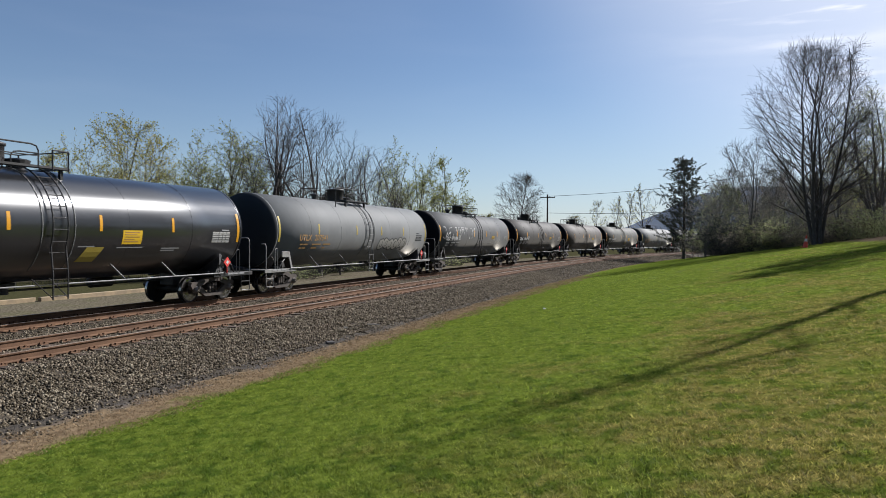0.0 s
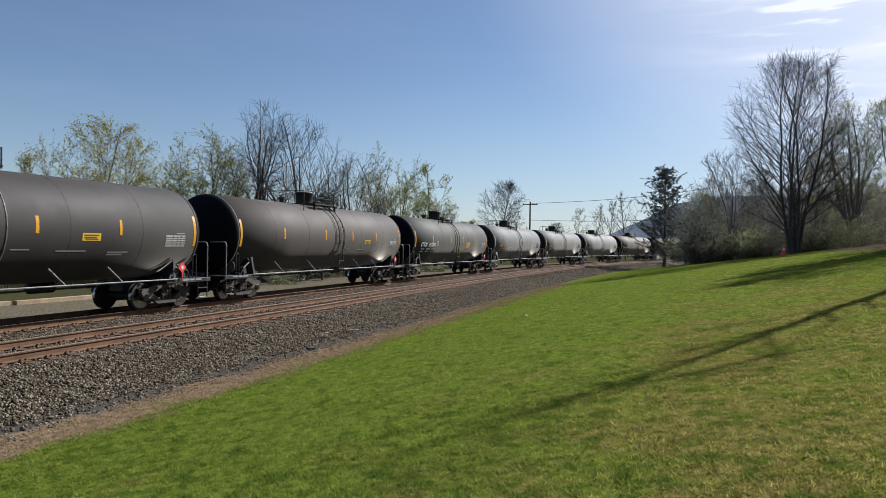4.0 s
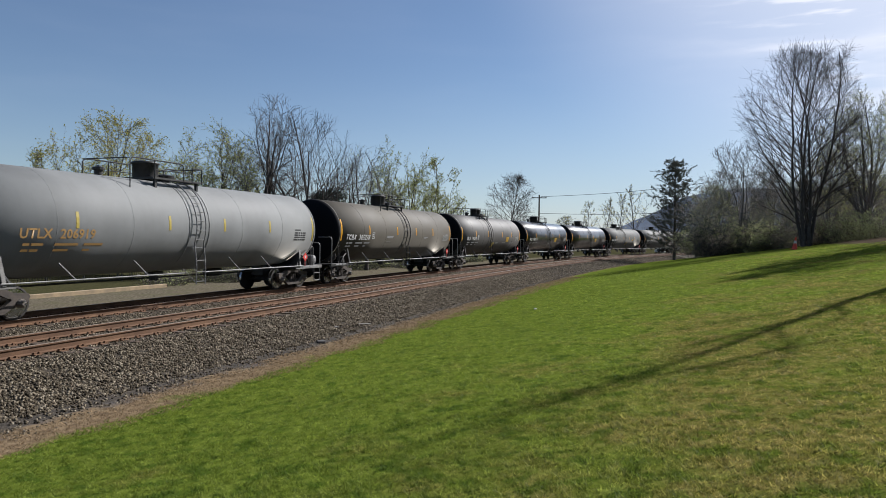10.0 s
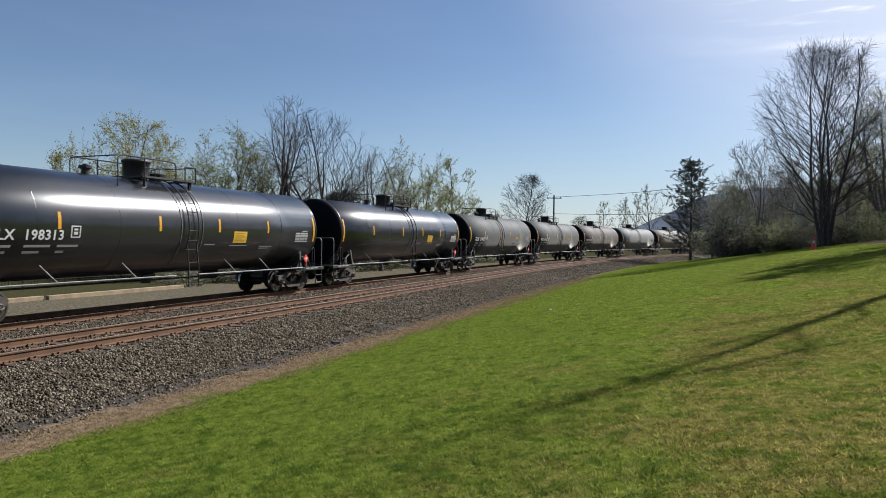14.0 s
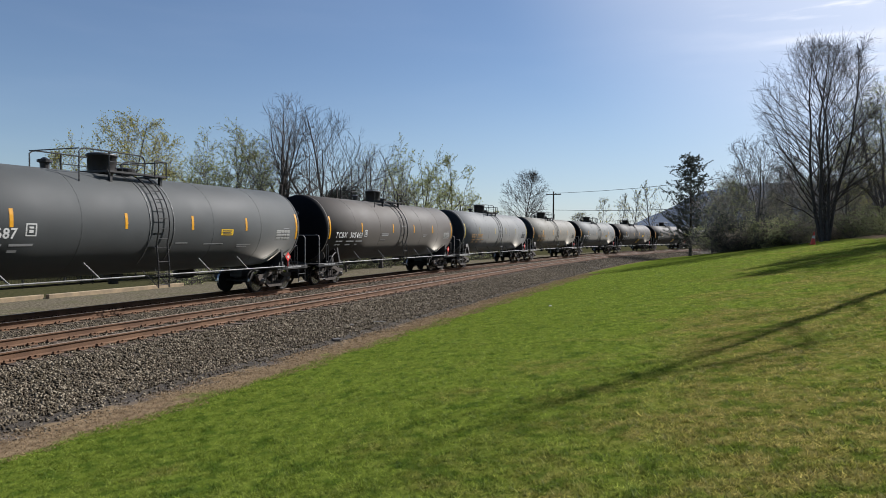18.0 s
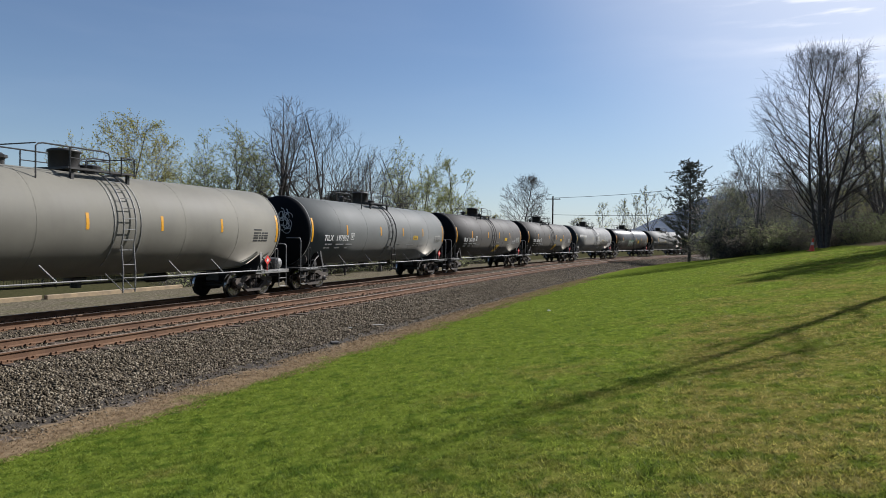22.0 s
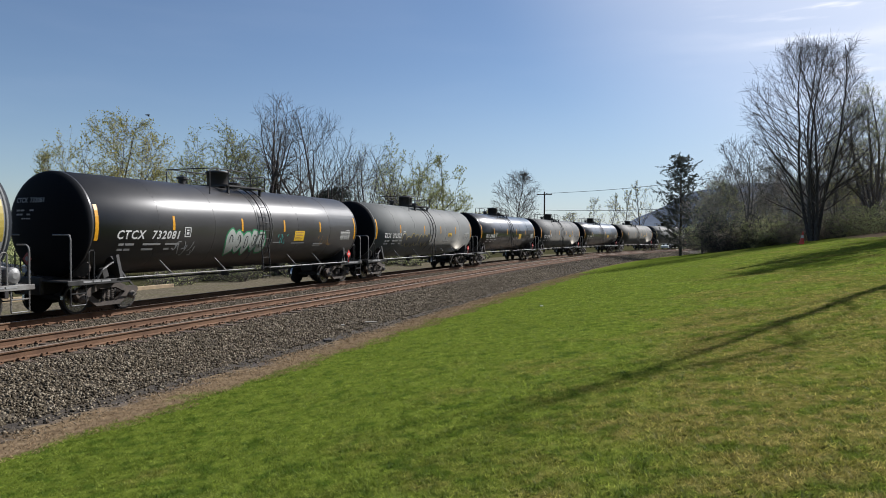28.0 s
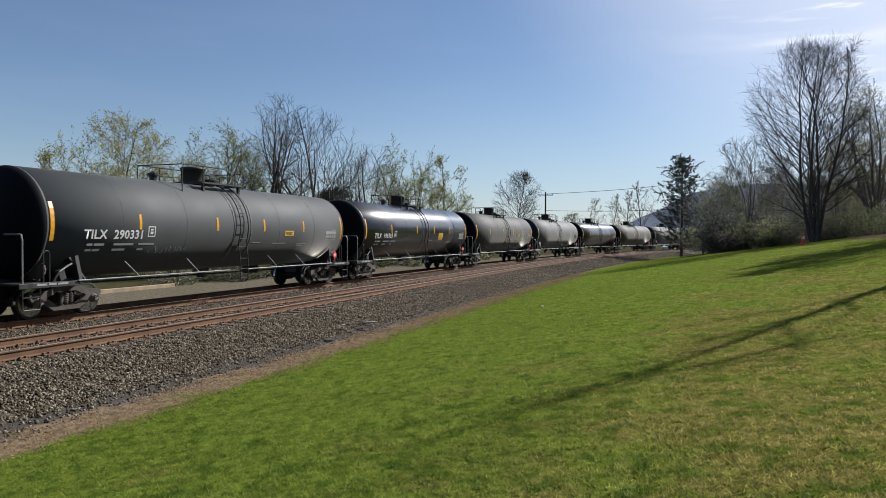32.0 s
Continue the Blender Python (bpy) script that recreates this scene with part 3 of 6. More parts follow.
def nearest_on_line(x, y):
    """s and lat of a spot near the camera, by a few steps along the line."""
    s = 0.0
    for _ in range(6):
        p, th = on_line(s), heading(s)
        s += (x - p.x) * math.sin(th) + (y - p.y) * math.cos(th)
    p, th = on_line(s), heading(s)
    return s, (x - p.x) * math.cos(th) - (y - p.y) * math.sin(th)


# ---- tank cars ----
HALF, RADIUS, AXIS = 8.0, 1.58, 2.62   # half length between the head seams, tank radius, height of the axis
PITCH, SPEED, START = 18.336, 14.0852, 24.7825  # length over couplers; metres a second; s of car 0's middle at 13 s


def on_tank(x, angle, out=0.0):
    """A point of the camera's side of the tank; angle up from its widest line."""
    r = RADIUS + out
    return Vector((x, -r * math.cos(angle), AXIS + r * math.sin(angle)))


def sheet(bm, x0, x1, z0, z1, out=0.006, lean=0.0, index=0):
    """A thin sheet on the flank between two heights, with its edges."""
    steps = max(1, math.ceil(abs(z1 - z0) / 0.2))
    rows = []
    for i in range(steps + 1):
        a = math.asin(max(-1, min(1, (z0 + (z1 - z0) * i / steps - AXIS) / RADIUS)))
        shift = lean * (i / steps - 0.5)
        rows.append([bm.verts.new(on_tank(x + shift, a, o)) for x in (x0, x1) for o in (out, 0.001)])
    for a, b in zip(rows, rows[1:]):
        for f in (bm.faces.new((a[0], a[2], b[2], b[0])), bm.faces.new((a[1], a[0], b[0], b[1])), bm.faces.new((a[2], a[3], b[3], b[2]))):
            f.material_index = index
    return bm


def patch(name, x0, x1, z0, z1, material, car, label="", lean=0.0):
    return part(name, sheet(bmesh.new(), x0, x1, z0, z1, 0.006, lean), material, car, label)


def bars(name, rows, material, car, out=0.006):
    """Rows of small writing as plain bars, one part: (x0, x1, z, height)."""
    bm = bmesh.new()
    for x0, x1, z, h in rows:
        sheet(bm, x0, x1, z - h / 2, z + h / 2, out)
    return tagged(part(name, bm, material, car), "", "", "", "stuff")


CAP_STEEL = surface("axle_cap_steel", (0.10, 0.085, 0.07), (0.2, 0.18, 0.16), 9, 50, (0.5, 0.7), 0.3, 0.2)


def make_truck(car, x):
    """A two-axle truck with its frames, springs and wheelsets."""
    truck = new("truck")
    truck.parent, truck.location = car, (x, 0, 0)
    bm = bmesh.new()
    box(bm, (0.42, 2.1, 0.28), pose(0, 0, 0.53), 0.04)
    part("bolster", bm, TRUCK_STEEL, truck)
    for side in (-1, 1):
        bm = bmesh.new()
        y = side * 1.02
        outline = [(-1.16, 0.62), (-1.1, 0.72), (-0.72, 0.74), (-0.42, 0.86), (0.42, 0.86), (0.72, 0.74), (1.1, 0.72), (1.16, 0.62), (1.05, 0.44), (0.8, 0.46), (0.42, 0.2), (-0.42, 0.2), (-0.8, 0.46), (-1.05, 0.44)]
        # frame as a ring of quads round the spring window
        ring_in = [(-0.62, 0.56), (-0.6, 0.6), (-0.5, 0.62), (-0.3, 0.72), (0.3, 0.72), (0.5, 0.62), (0.6, 0.6), (0.62, 0.56), (0.6, 0.54), (0.55, 0.5), (0.3, 0.32), (-0.3, 0.32), (-0.55, 0.5), (-0.6, 0.54)]
        lay = [[bm.verts.new((px, y + side * o, pz)) for px, pz in pts] for pts, o in ((outline, 0.07), (ring_in, 0.07), (ring_in, -0.07), (outline, -0.07))]
        n = len(outline)
        for a, b in ((0, 1), (1, 2), (2, 3), (3, 0)):
            for i in range(n):
                j = (i + 1) % n
                bm.faces.new((lay[a][i], lay[a][j], lay[b][j], lay[b][i]))
        bmesh.ops.recalc_face_normals(bm, faces=bm.faces)
        part("side_frame", bm, TRUCK_STEEL, truck)
        coil = [(0.33, 0.045)]
        for k in range(6):
            coil += [(0.338 + k * 0.055, 0.045), (0.345 + k * 0.055, 0.07), (0.37 + k * 0.055, 0.07), (0.377 + k * 0.055, 0.045)]
        for px in (-0.17, 0.0, 0.17):
            part("spring", lathe(bmesh.new(), coil + [(0.68, 0.045)], 8, pose(px, y, 0, 0, -90)), TRUCK_STEEL, truck)
        for px in (-0.89, 0.89):
            bm = bmesh.new()
            lathe(bm, [(0.0, 0.13), (0.1, 0.13), (0.15, 0.1), (0.19, 0.06)], 10, pose(px, y, 0.457, 0, 0, 90 * side))
            part("axle_cap", bm, CAP_STEEL, truck)
    for px in (-0.89, 0.89):
        bm = bmesh.new()
        lathe(bm, [(-0.9, 0.08), (0.9, 0.08)], 8, pose(0, 0, 0, 0, 0, 90))
        for side in (-1, 1):
            m = pose(0, side * 0.753, 0, 0, 0, 90 * side)
            lathe(bm, [(-0.09, 0.40), (-0.085, 0.482), (-0.06, 0.482), (-0.055, 0.458), (0.065, 0.452), (0.075, 0.40), (0.04, 0.37), (0.015, 0.2), (0.06, 0.15), (0.08, 0.12)], 28, m)
            lathe(bm, [(-0.05, 0.4585), (0.06, 0.4535)], 28, m, 1)
            for k in range(3):
                a = 2 * math.pi * k / 3
                rod(bm, (0.055 * math.cos(a), side * 1.2, 0.055 * math.sin(a)), (0.055 * math.cos(a), side * 1.235, 0.055 * math.sin(a)), 0.02, 6, None, 1)
        w = part("wheelset", bm, [WHEEL_STEEL, TREAD_STEEL], truck, "", False)
        w.location = (px, 0, 0.457)
    return truck


def lettering(text, size, spacing=1.0, shear=0.0):
    """The outlines of a piece of writing as a flat mesh."""
    cu = bpy.data.curves.new("lettering", "FONT")
    cu.body, cu.size, cu.shear, cu.resolution_u, cu.space_character, cu.offset = text, size, shear, 2, spacing, 0.022 * size
    ob = new("lettering", cu)
    me = bpy.data.meshes.new_from_object(ob.evaluated_get(bpy.context.evaluated_depsgraph_get()))
    bpy.data.objects.remove(ob)
    bpy.data.curves.remove(cu)
    return me


def text_on_tank(name, text, size, x, z, material, car, shear=0.0, spacing=1.0):
    me = lettering(text, size, spacing, shear)
    for v in me.vertices:
        h = max(-0.98, min(0.98, (z + v.co.y - AXIS) / RADIUS))
        v.co = on_tank(x + v.co.x, math.asin(h), 0.006)
    me.materials.clear()
    me.materials.append(material)
    out = new(name, me)
    out.parent = car
    return out


def text_on_head(name, text, size, y, z, material, car):
    """Writing on the domed end that faces the camera; y is where it begins, to the left of the axis."""
    me = lettering(text, size)
    for v in me.vertices:
        py, pz = y - v.co.x, z + v.co.y
        r = min(0.99, math.hypot(py, pz - AXIS) / RADIUS)
        sin_a = r ** 1.25
        v.co = (-HALF - 0.42 * math.sqrt(1 - sin_a * sin_a) - 0.012, py, pz)
    me.materials.clear()
    me.materials.append(material)
    out = new(name, me)
    out.parent = car
    return out


def head_point(y, z, out=0.012):
    r = min(0.99, math.hypot(y, z - AXIS) / RADIUS)
    sin_a = r ** 1.25
    return Vector((-HALF - 0.42 * math.sqrt(1 - sin_a * sin_a) - out, y, z))


def head_bars(car, rows, material):
    """Lines of small print on the domed end: (y from, y to, z, height)."""
    bm = bmesh.new()
    for y0, y1, z, h in rows:
        n = 4
        for i in range(n):
            if i == 2 and y0 - y1 > 0.5:
                continue
            a, b = y0 + (y1 - y0) * i / n, y0 + (y1 - y0) * (i + 0.85) / n
            bm.faces.new([bm.verts.new(head_point(*p)) for p in ((a, z - h / 2), (b, z - h / 2), (b, z + h / 2), (a, z + h / 2))])
    return tagged(part("head_print", bm, material, car), "", "", "", "stuff")


def head_scrawl(car, y, z, w, h, material, seed, label):
    """A tangle of sprayed loops on the domed end."""
    rng = random.Random(seed)
    bm = bmesh.new()
    for k in range(13):
        cy, cz = y + rng.uniform(-w, w) * 0.6, z + rng.uniform(-h, h) * 0.7
        a, r = rng.uniform(0, 6.28), rng.uniform(0.08, 0.22)
        last = None
        for i in range(9):
            b = a + 0.6 * i
            p = (cy + r * math.cos(b) * (1 + 0.06 * i), cz + 1.4 * r * math.sin(b))
            pair = [bm.verts.new(head_point(p[0] + q * math.cos(b), p[1] + q * math.sin(b), 0.012 + 0.0004 * k)) for q in (-0.014, 0.014)]
            if last:
                bm.faces.new((last[0], pair[0], pair[1], last[1]))
            last = pair
    return part("graffiti", bm, material, car, label)


def blob(bm, rng, x, z, w, h, out, grow_by, index):
    """A rounded spray-paint letter shape."""
    n, rings = 18, 4
    wob = [rng.uniform(0.78, 1.12) for _ in range(n)]
    layers = []
    for k in range(1, rings + 1):
        row = []
        for i in range(n):
            a = 2 * math.pi * i / n
            r = (0.5 * (wob[i] + wob[(i + 1) % n])) * k / rings
            px, pz = x + (w * r + grow_by * k / rings) * math.cos(a), z + (h * r + grow_by * k / rings) * math.sin(a)
            row.append(bm.verts.new(on_tank(px, math.asin(max(-0.97, min(0.97, (pz - AXIS) / RADIUS))), out)))
        layers.append(row)
    mid = bm.verts.new(on_tank(x, math.asin(max(-0.97, min(0.97, (z - AXIS) / RADIUS))), out))
    for i in range(n):
        f = bm.faces.new((mid, layers[0][i], layers[0][(i + 1) % n]))
        f.material_index = index
        for a, b in zip(layers, layers[1:]):
            f = bm.faces.new((a[i], b[i], b[(i + 1) % n], a[(i + 1) % n]))
            f.material_index = index


def stroke(bm, points, width, out, index=0):
    last = None
    for i, (x, z) in enumerate(points):
        a, b = points[max(0, i - 1)], points[min(len(points) - 1, i + 1)]
        d = Vector((b[0] - a[0], b[1] - a[1])).normalized() if a != b else Vector((1, 0))
        pair = []
        for s in (-0.5, 0.5):
            px, pz = x - d.y * width * s, z + d.x * width * s
            pair.append(bm.verts.new(on_tank(px, math.asin(max(-0.97, min(0.97, (pz - AXIS) / RADIUS))), out)))
        if last:
            f = bm.faces.new((last[0], pair[0], pair[1], last[1]))
            f.material_index = index
        last = pair


def bubble_graffiti(car, x0, x1, z0, z1, letters, fill, edge, ink, seed, label, rim=0.06):
    """Fat sprayed shapes with an outline and inner lines."""
    rng = random.Random(seed)
    bm = bmesh.new()
    step = (x1 - x0) / letters
    spots = [(x0 + step * (i + 0.5), (z0 + z1) / 2 + rng.uniform(-0.06, 0.06), step * rng.uniform(0.5, 0.62), (z1 - z0) * rng.uniform(0.42, 0.55)) for i in range(letters)]
    for i, (x, z, w, h) in enumerate(spots):
        blob(bm, random.Random(seed + i), x, z, w, h, 0.005 + 0.0004 * i, rim, 1)
    for i, (x, z, w, h) in enumerate(spots):
        blob(bm, random.Random(seed + i), x, z, w, h, 0.009 + 0.0004 * i, 0.0, 0)
    for x, z, w, h in spots:
        for q in range(2):
            a = rng.uniform(0, 6.28)
            pts = [(x + w * 0.45 * math.cos(a + 0.45 * j) * (1 - 0.06 * j), z + h * 0.5 * math.sin(a + 0.45 * j)) for j in range(8)]
            stroke(bm, pts, 0.035, 0.0135, 2)
    return part("graffiti", bm, [fill, edge, ink], car, label)


def tag_graffiti(car, x0, x1, z0, z1, strokes, material, seed, label, width=0.035):
    """Quick sprayed lines."""
    rng = random.Random(seed)
    bm = bmesh.new()
    for i in range(strokes):
        x = x0 + (x1 - x0) * (i + rng.random()) / strokes
        z = rng.uniform(z0, z1)
        a, pts = rng.uniform(-2.2, 2.2), []
        for j in range(9):
            pts.append((x, max(z0, min(z1, z))))
            a += rng.gauss(0, 0.55)
            x, z = x + 0.085 * math.cos(a) * (z1 - z0), z + 0.16 * math.sin(a) * (z1 - z0)
        stroke(bm, pts, width * rng.uniform(0.7, 1.2), 0.006 + 0.0003 * i)
    return part("graffiti", bm, material, car, label)


def tank_profile(heads=0.42):
    rows = []
    for i in range(9):
        a = math.pi / 2 * i / 8
        rows.append((-HALF - heads * math.cos(a), max(0.02, RADIUS * math.sin(a) ** 0.8)))
    rows += [(-HALF + 0.06, RADIUS), (-HALF + 0.065, RADIUS - 0.012), (-HALF + 0.10, RADIUS - 0.012), (-HALF + 0.105, RADIUS)]
    rows += [(-4, RADIUS), (-0.05, RADIUS), (4, RADIUS)]
    return rows + [(-x, r) for x, r in reversed(rows[:13])]


def arc(x, a0, a1, out, n=10):
    return [on_tank(x, radians(a0 + (a1 - a0) * i / n), out) for i in range(n + 1)]


def mirrored(points):
    return [Vector((p.x, -p.y, p.z)) for p in points]


def car_base(frame_paint, rail_paint, ladder_paint, boxed, hoop, inward):
    """All that the cars of one make have in common: trucks, frame, rails, ladder, top fittings."""
    car = new("tank_car")
    for x in (-6.97, 7.03):
        make_truck(car, x)
    for e in (-1, 1):
        bm = bmesh.new()
        box(bm, (2.9, 0.62, 0.5), pose(e * 7.3, 0, 0.86), 0.03)
        box(bm, (0.14, 1.0, 0.5), pose(e * 8.72, 0, 0.86), 0.02)
        part("stub_sill", bm, BLACK_STEEL, car)
        bm = bmesh.new()
        box(bm, (0.55, 0.16, 0.18), pose(e * 8.9, 0, 0.84), 0.03)
        box(bm, (0.2, 0.34, 0.3), pose(e * 9.05, 0.03 * e, 0.84), 0.05)
        part("coupler", bm, TRUCK_STEEL, car)
        bm = bmesh.new()
        for y in (-1, 1):
            pts = [(e * 6.62, y * 0.5, 0.9), (e * 6.62, y * 1.5, 0.98), (e * 7.1, y * 1.38, 1.68), (e * 7.1, y * 0.5, 1.3)]
            lay = [[bm.verts.new((px + e * dx, py, pz)) for px, py, pz in pts] for dx in (0, 0.06)]
            bm.faces.new(lay[0]), bm.faces.new(lay[1][::-1])
            for i in range(4):
                bm.faces.new((lay[0][i], lay[0][(i + 1) % 4], lay[1][(i + 1) % 4], lay[1][i]))
        box(bm, (0.9, 2.4, 0.16), pose(e * 7.05, 0, 1.02), 0.02)
        bmesh.ops.recalc_face_normals(bm, faces=bm.faces)
        part("body_bolster", bm, BLACK_STEEL, car)
        bm = bmesh.new()
        box(bm, (0.95, 3.02, 0.05), pose(e * 8.25, 0, 1.0), 0.01)
        for y in (-1.5, 1.5):
            box(bm, (2.2, 0.05, 0.14), pose(e * 7.65, y, 0.96), 0.01)
        part("end_platform", bm, frame_paint, car)
        bm = bmesh.new()
        for x0, x1 in ((7.3, 7.62), (7.66, 7.9), (7.95, 8.25)):
            box(bm, (x1 - x0, 0.006, 0.05), pose(e * (x0 + x1) / 2, -1.529, 0.98))
        tagged(part("sill_stencil", bm, DIM_WHITE, car), "", "", "", "stuff")
        for y in (-1.48, 1.48):
            bm = bmesh.new()
            pipe(bm, [(e * 8.62, y, 0.98), (e * 8.62, y, hoop - 0.14), (e * 8.62, y * 0.985, hoop - 0.05), (e * 8.6, y * 0.955, hoop), (e * 8.58, y * 0.9, hoop + 0.01), (e * 8.5, y * inward, hoop + 0.01)], 0.025)
            part("end_handrail", bm, PIPE_GREY, car)
            bm = bmesh.new()
            pipe(bm, [(e * 8.62, y, 0.99), (e * 8.62, y, 0.36), (e * 8.6, y, 0.33), (e * 8.14, y, 0.33), (e * 8.12, y, 0.36), (e * 8.12, y, 0.99)], 0.02)
            rod(bm, (e * 8.62, y, 0.66), (e * 8.12, y, 0.66), 0.02)
            part("end_step", bm, rail_paint, car)
            bm = bmesh.new()
            pipe(bm, [(e * 8.02, y, 0.98), (e * 8.02, y, 1.82), (e * 7.98, y, 1.87), (e * 7.88, y, 1.87), (e * 7.84, y, 1.82), (e * 7.84, y, 0.98)], 0.02)
            part("grab_post", bm, rail_paint, car)
            bm = bmesh.new()
            pipe(bm, [(e * 7.75, y * 0.98, 0.98), (e * 7.55, y, 1.3), (e * 7.3, y * 0.97, 1.42), (e * 7.1, y * 0.95, 1.5)], 0.035)
            box(bm, (0.22, 0.16, 0.3), pose(e * 7.42, y * 0.93, 1.2, 0, e * 18), 0.02)
            part("release_lever", bm, BLACK_STEEL, car)
            bm = bmesh.new()
            box(bm, (0.12, 0.03, 0.78), pose(e * 6.92, y, 1.34, 8 * (1 if y > 0 else -1), e * 6), 0.008)
            part("saddle_post", bm, rail_paint, car)
    for y in (-1, 1):
        bm = bmesh.new()
        pipe(bm, [(-7.0, y * 1.56, 1.03), (-0.45, y * 1.56, 1.03)], 0.022)
        pipe(bm, [(0.55, y * 1.56, 1.03), (7.0, y * 1.56, 1.03)], 0.022)
        part("side_rail", bm, PIPE_GREY, car)
        for x in (-4.8, -2.1, 2.55, 4.6):
            bm = bmesh.new()
            rod(bm, (x, y * 1.56, 1.03), (x - 0.35, y * 1.32, 1.5), 0.024)
            part("strut", bm, PIPE_GREY, car)
        bm = bmesh.new()
        turn = (lambda q: q) if y < 0 else mirrored
        for x in (0.02, 0.48):
            pipe(bm, turn(arc(x, 70, -20, 0.1, 12) + [Vector((x, -1.66, 1.3)), Vector((x, -1.66, 0.62))]), 0.022)
        for k in range(9):
            pts = [turn([on_tank(x, radians(62 - 11 * k), 0.1)])[0] for x in (0.02, 0.48)]
            rod(bm, *pts, 0.014)
        for z in (1.45, 1.06, 0.72):
            rod(bm, (0.02, y * 1.66, z), (0.48, y * 1.66, z), 0.014)
        for x, dx in ((0.02, -0.5), (0.48, -0.45)):
            rod(bm, (x, y * 1.66, 0.66), (x + dx, y * 1.5, 1.2), 0.014)
        part("ladder", bm, ladder_paint, car)
    for x in (-0.22, 0.78):
        bm = bmesh.new()
        pts = arc(x, -50, 90, 0.012, 14)
        pipe(bm, pts + mirrored(pts)[::-1], 0.012, 4)
        part("tank_band", bm, PIPE_GREY, car)
    # fittings on top
    top = AXIS + RADIUS
    bm = bmesh.new()
    lathe(bm, [(0.0, 0.3), (0.1, 0.3), (0.12, 0.4), (0.16, 0.41), (0.2, 0.42), (0.62, 0.42), (0.63, 0.46), (0.69, 0.46), (0.73, 0.36)], 24, pose(-0.62, 0, top - 0.08, 0, -90))
    part("manway_housing", bm, BLACK_STEEL, car, "", True)
    for x, h in ((-2.55, 0.22), (0.3, 0.16)):
        bm = bmesh.new()
        lathe(bm, [(0.0, 0.12), (h, 0.13), (h + 0.02, 0.2), (h + 0.09, 0.2), (h + 0.12, 0.1), (h + 0.16, 0.05)], 12, pose(x, 0.05, top - 0.06, 0, -90))
        part("relief_valve", bm, BLACK_STEEL, car)
    bm = bmesh.new()
    lathe(bm, [(0.0, 0.24), (0.1, 0.24), (0.12, 0.33), (0.24, 0.36), (0.27, 0.3), (0.3, 0.12)], 16, pose(0.15, -0.1, top - 0.03, 0, -90))
    part("hatch_cover", bm, BLACK_STEEL, car)
    bm = bmesh.new()
    pipe(bm, [(-0.3, -0.5, top - 0.05), (-0.3, -0.5, top + 0.3), (-0.22, -0.5, top + 0.4), (-0.05, -0.5, top + 0.43), (0.5, -0.5, top + 0.43)], 0.02)
    part("vent_pipe", bm, BLACK_STEEL, car)
    bm = bmesh.new()
    for x in (-1.25, 1.05):
        box(bm, (0.06, 1.9, 0.07), pose(x, 0, top + 0.02))
    for y in (-0.95, 0.95):
        box(bm, (2.4, 0.3, 0.06), pose(-0.1, y * 0.9, top + 0.02))
        box(bm, (0.09, 0.09, 0.36), pose(-1.1, y * 0.92, top - 0.17))
        box(bm, (0.09, 0.09, 0.36), pose(0.9, y * 0.92, top - 0.17))
    part("top_platform", bm, BLACK_STEEL, car)
    bm = bmesh.new()
    for y in (-1.0, 1.0):
        pipe(bm, [(-2.3, y, top - 0.4), (-2.3, y, top + 0.5), (-2.22, y, top + 0.57), (-2.1, y, top + 0.6), (-0.1, y, top + 0.6), (0.06, y, top + 0.56), (0.12, y, top + 0.44), (0.12, y, top)], 0.022)
        rod(bm, (-1.25, y, top - 0.1), (-1.25, y, top + 0.6), 0.022)
        rod(bm, (-1.25, y, top + 0.3), (0.12, y, top + 0.3), 0.016)
        rod(bm, (0.55, y, top + 0.5), (1.05, y, top + 0.5), 0.02)
        for x in (0.55, 1.05):
            rod(bm, (x, y, top - 0.05), (x, y, top + 0.51), 0.022)
    for x, z in ((-2.3, 0.58), (1.05, 0.5)):
        rod(bm, (x, -1.0, top + z), (x, 1.0, top + z), 0.018)
    part("top_railing", bm, BLACK_STEEL, car)
    if boxed:
        bm = bmesh.new()
        lathe(bm, [(-0.56, 0.08), (-0.52, 0.19), (-0.46, 0.22), (-0.03, 0.22), (-0.02, 0.235), (0.02, 0.235), (0.03, 0.22), (0.46, 0.22), (0.52, 0.19), (0.56, 0.08)], 16, pose(8.3, -0.85, 1.27, 0, 0, 90))
        box(bm, (0.3, 0.9, 0.06), pose(8.3, -0.85, 1.05), 0.01)
        part("air_reservoir", bm, PIPE_GREY, car, "grey steel air tank lying on the end platform")
        bm = bmesh.new()
        box(bm, (0.5, 0.06, 0.24), pose(-7.32, -1.5, 1.62), 0.01)
        part("tool_plate", bm, FRAME_GREY, car)
    bm = bmesh.new()
    lathe(bm, [(0, 0.2), (0.06, 0.26), (0.12, 0.26), (0.16, 0.1)], 14, pose(-7.75, -0.95, 1.35, 0, 0, 200))
    rod(bm, (-7.75, -0.95, 1.05), (-7.75, -0.95, 1.35), 0.05)
    box(bm, (0.3, 0.3, 0.3), pose(-7.7, -0.7, 1.2), 0.03)
    part("hand_brake", bm, TRUCK_STEEL, car)
    bm = bmesh.new()
    side = 0.135
    for dy, k, idx in ((0.0, 1.0, 0), (-0.006, 0.42, 1)):
        quad = [bm.verts.new((7.18 + a * side * k * 1.45, -1.60 + dy, 1.42 + b * side * k * 1.45)) for a, b in ((0, -1), (1, 0), (0, 1), (-1, 0))]
        f = bm.faces.new(quad)
        f.material_index = idx
    out = bmesh.ops.extrude_face_region(bm, geom=bm.faces[:1])
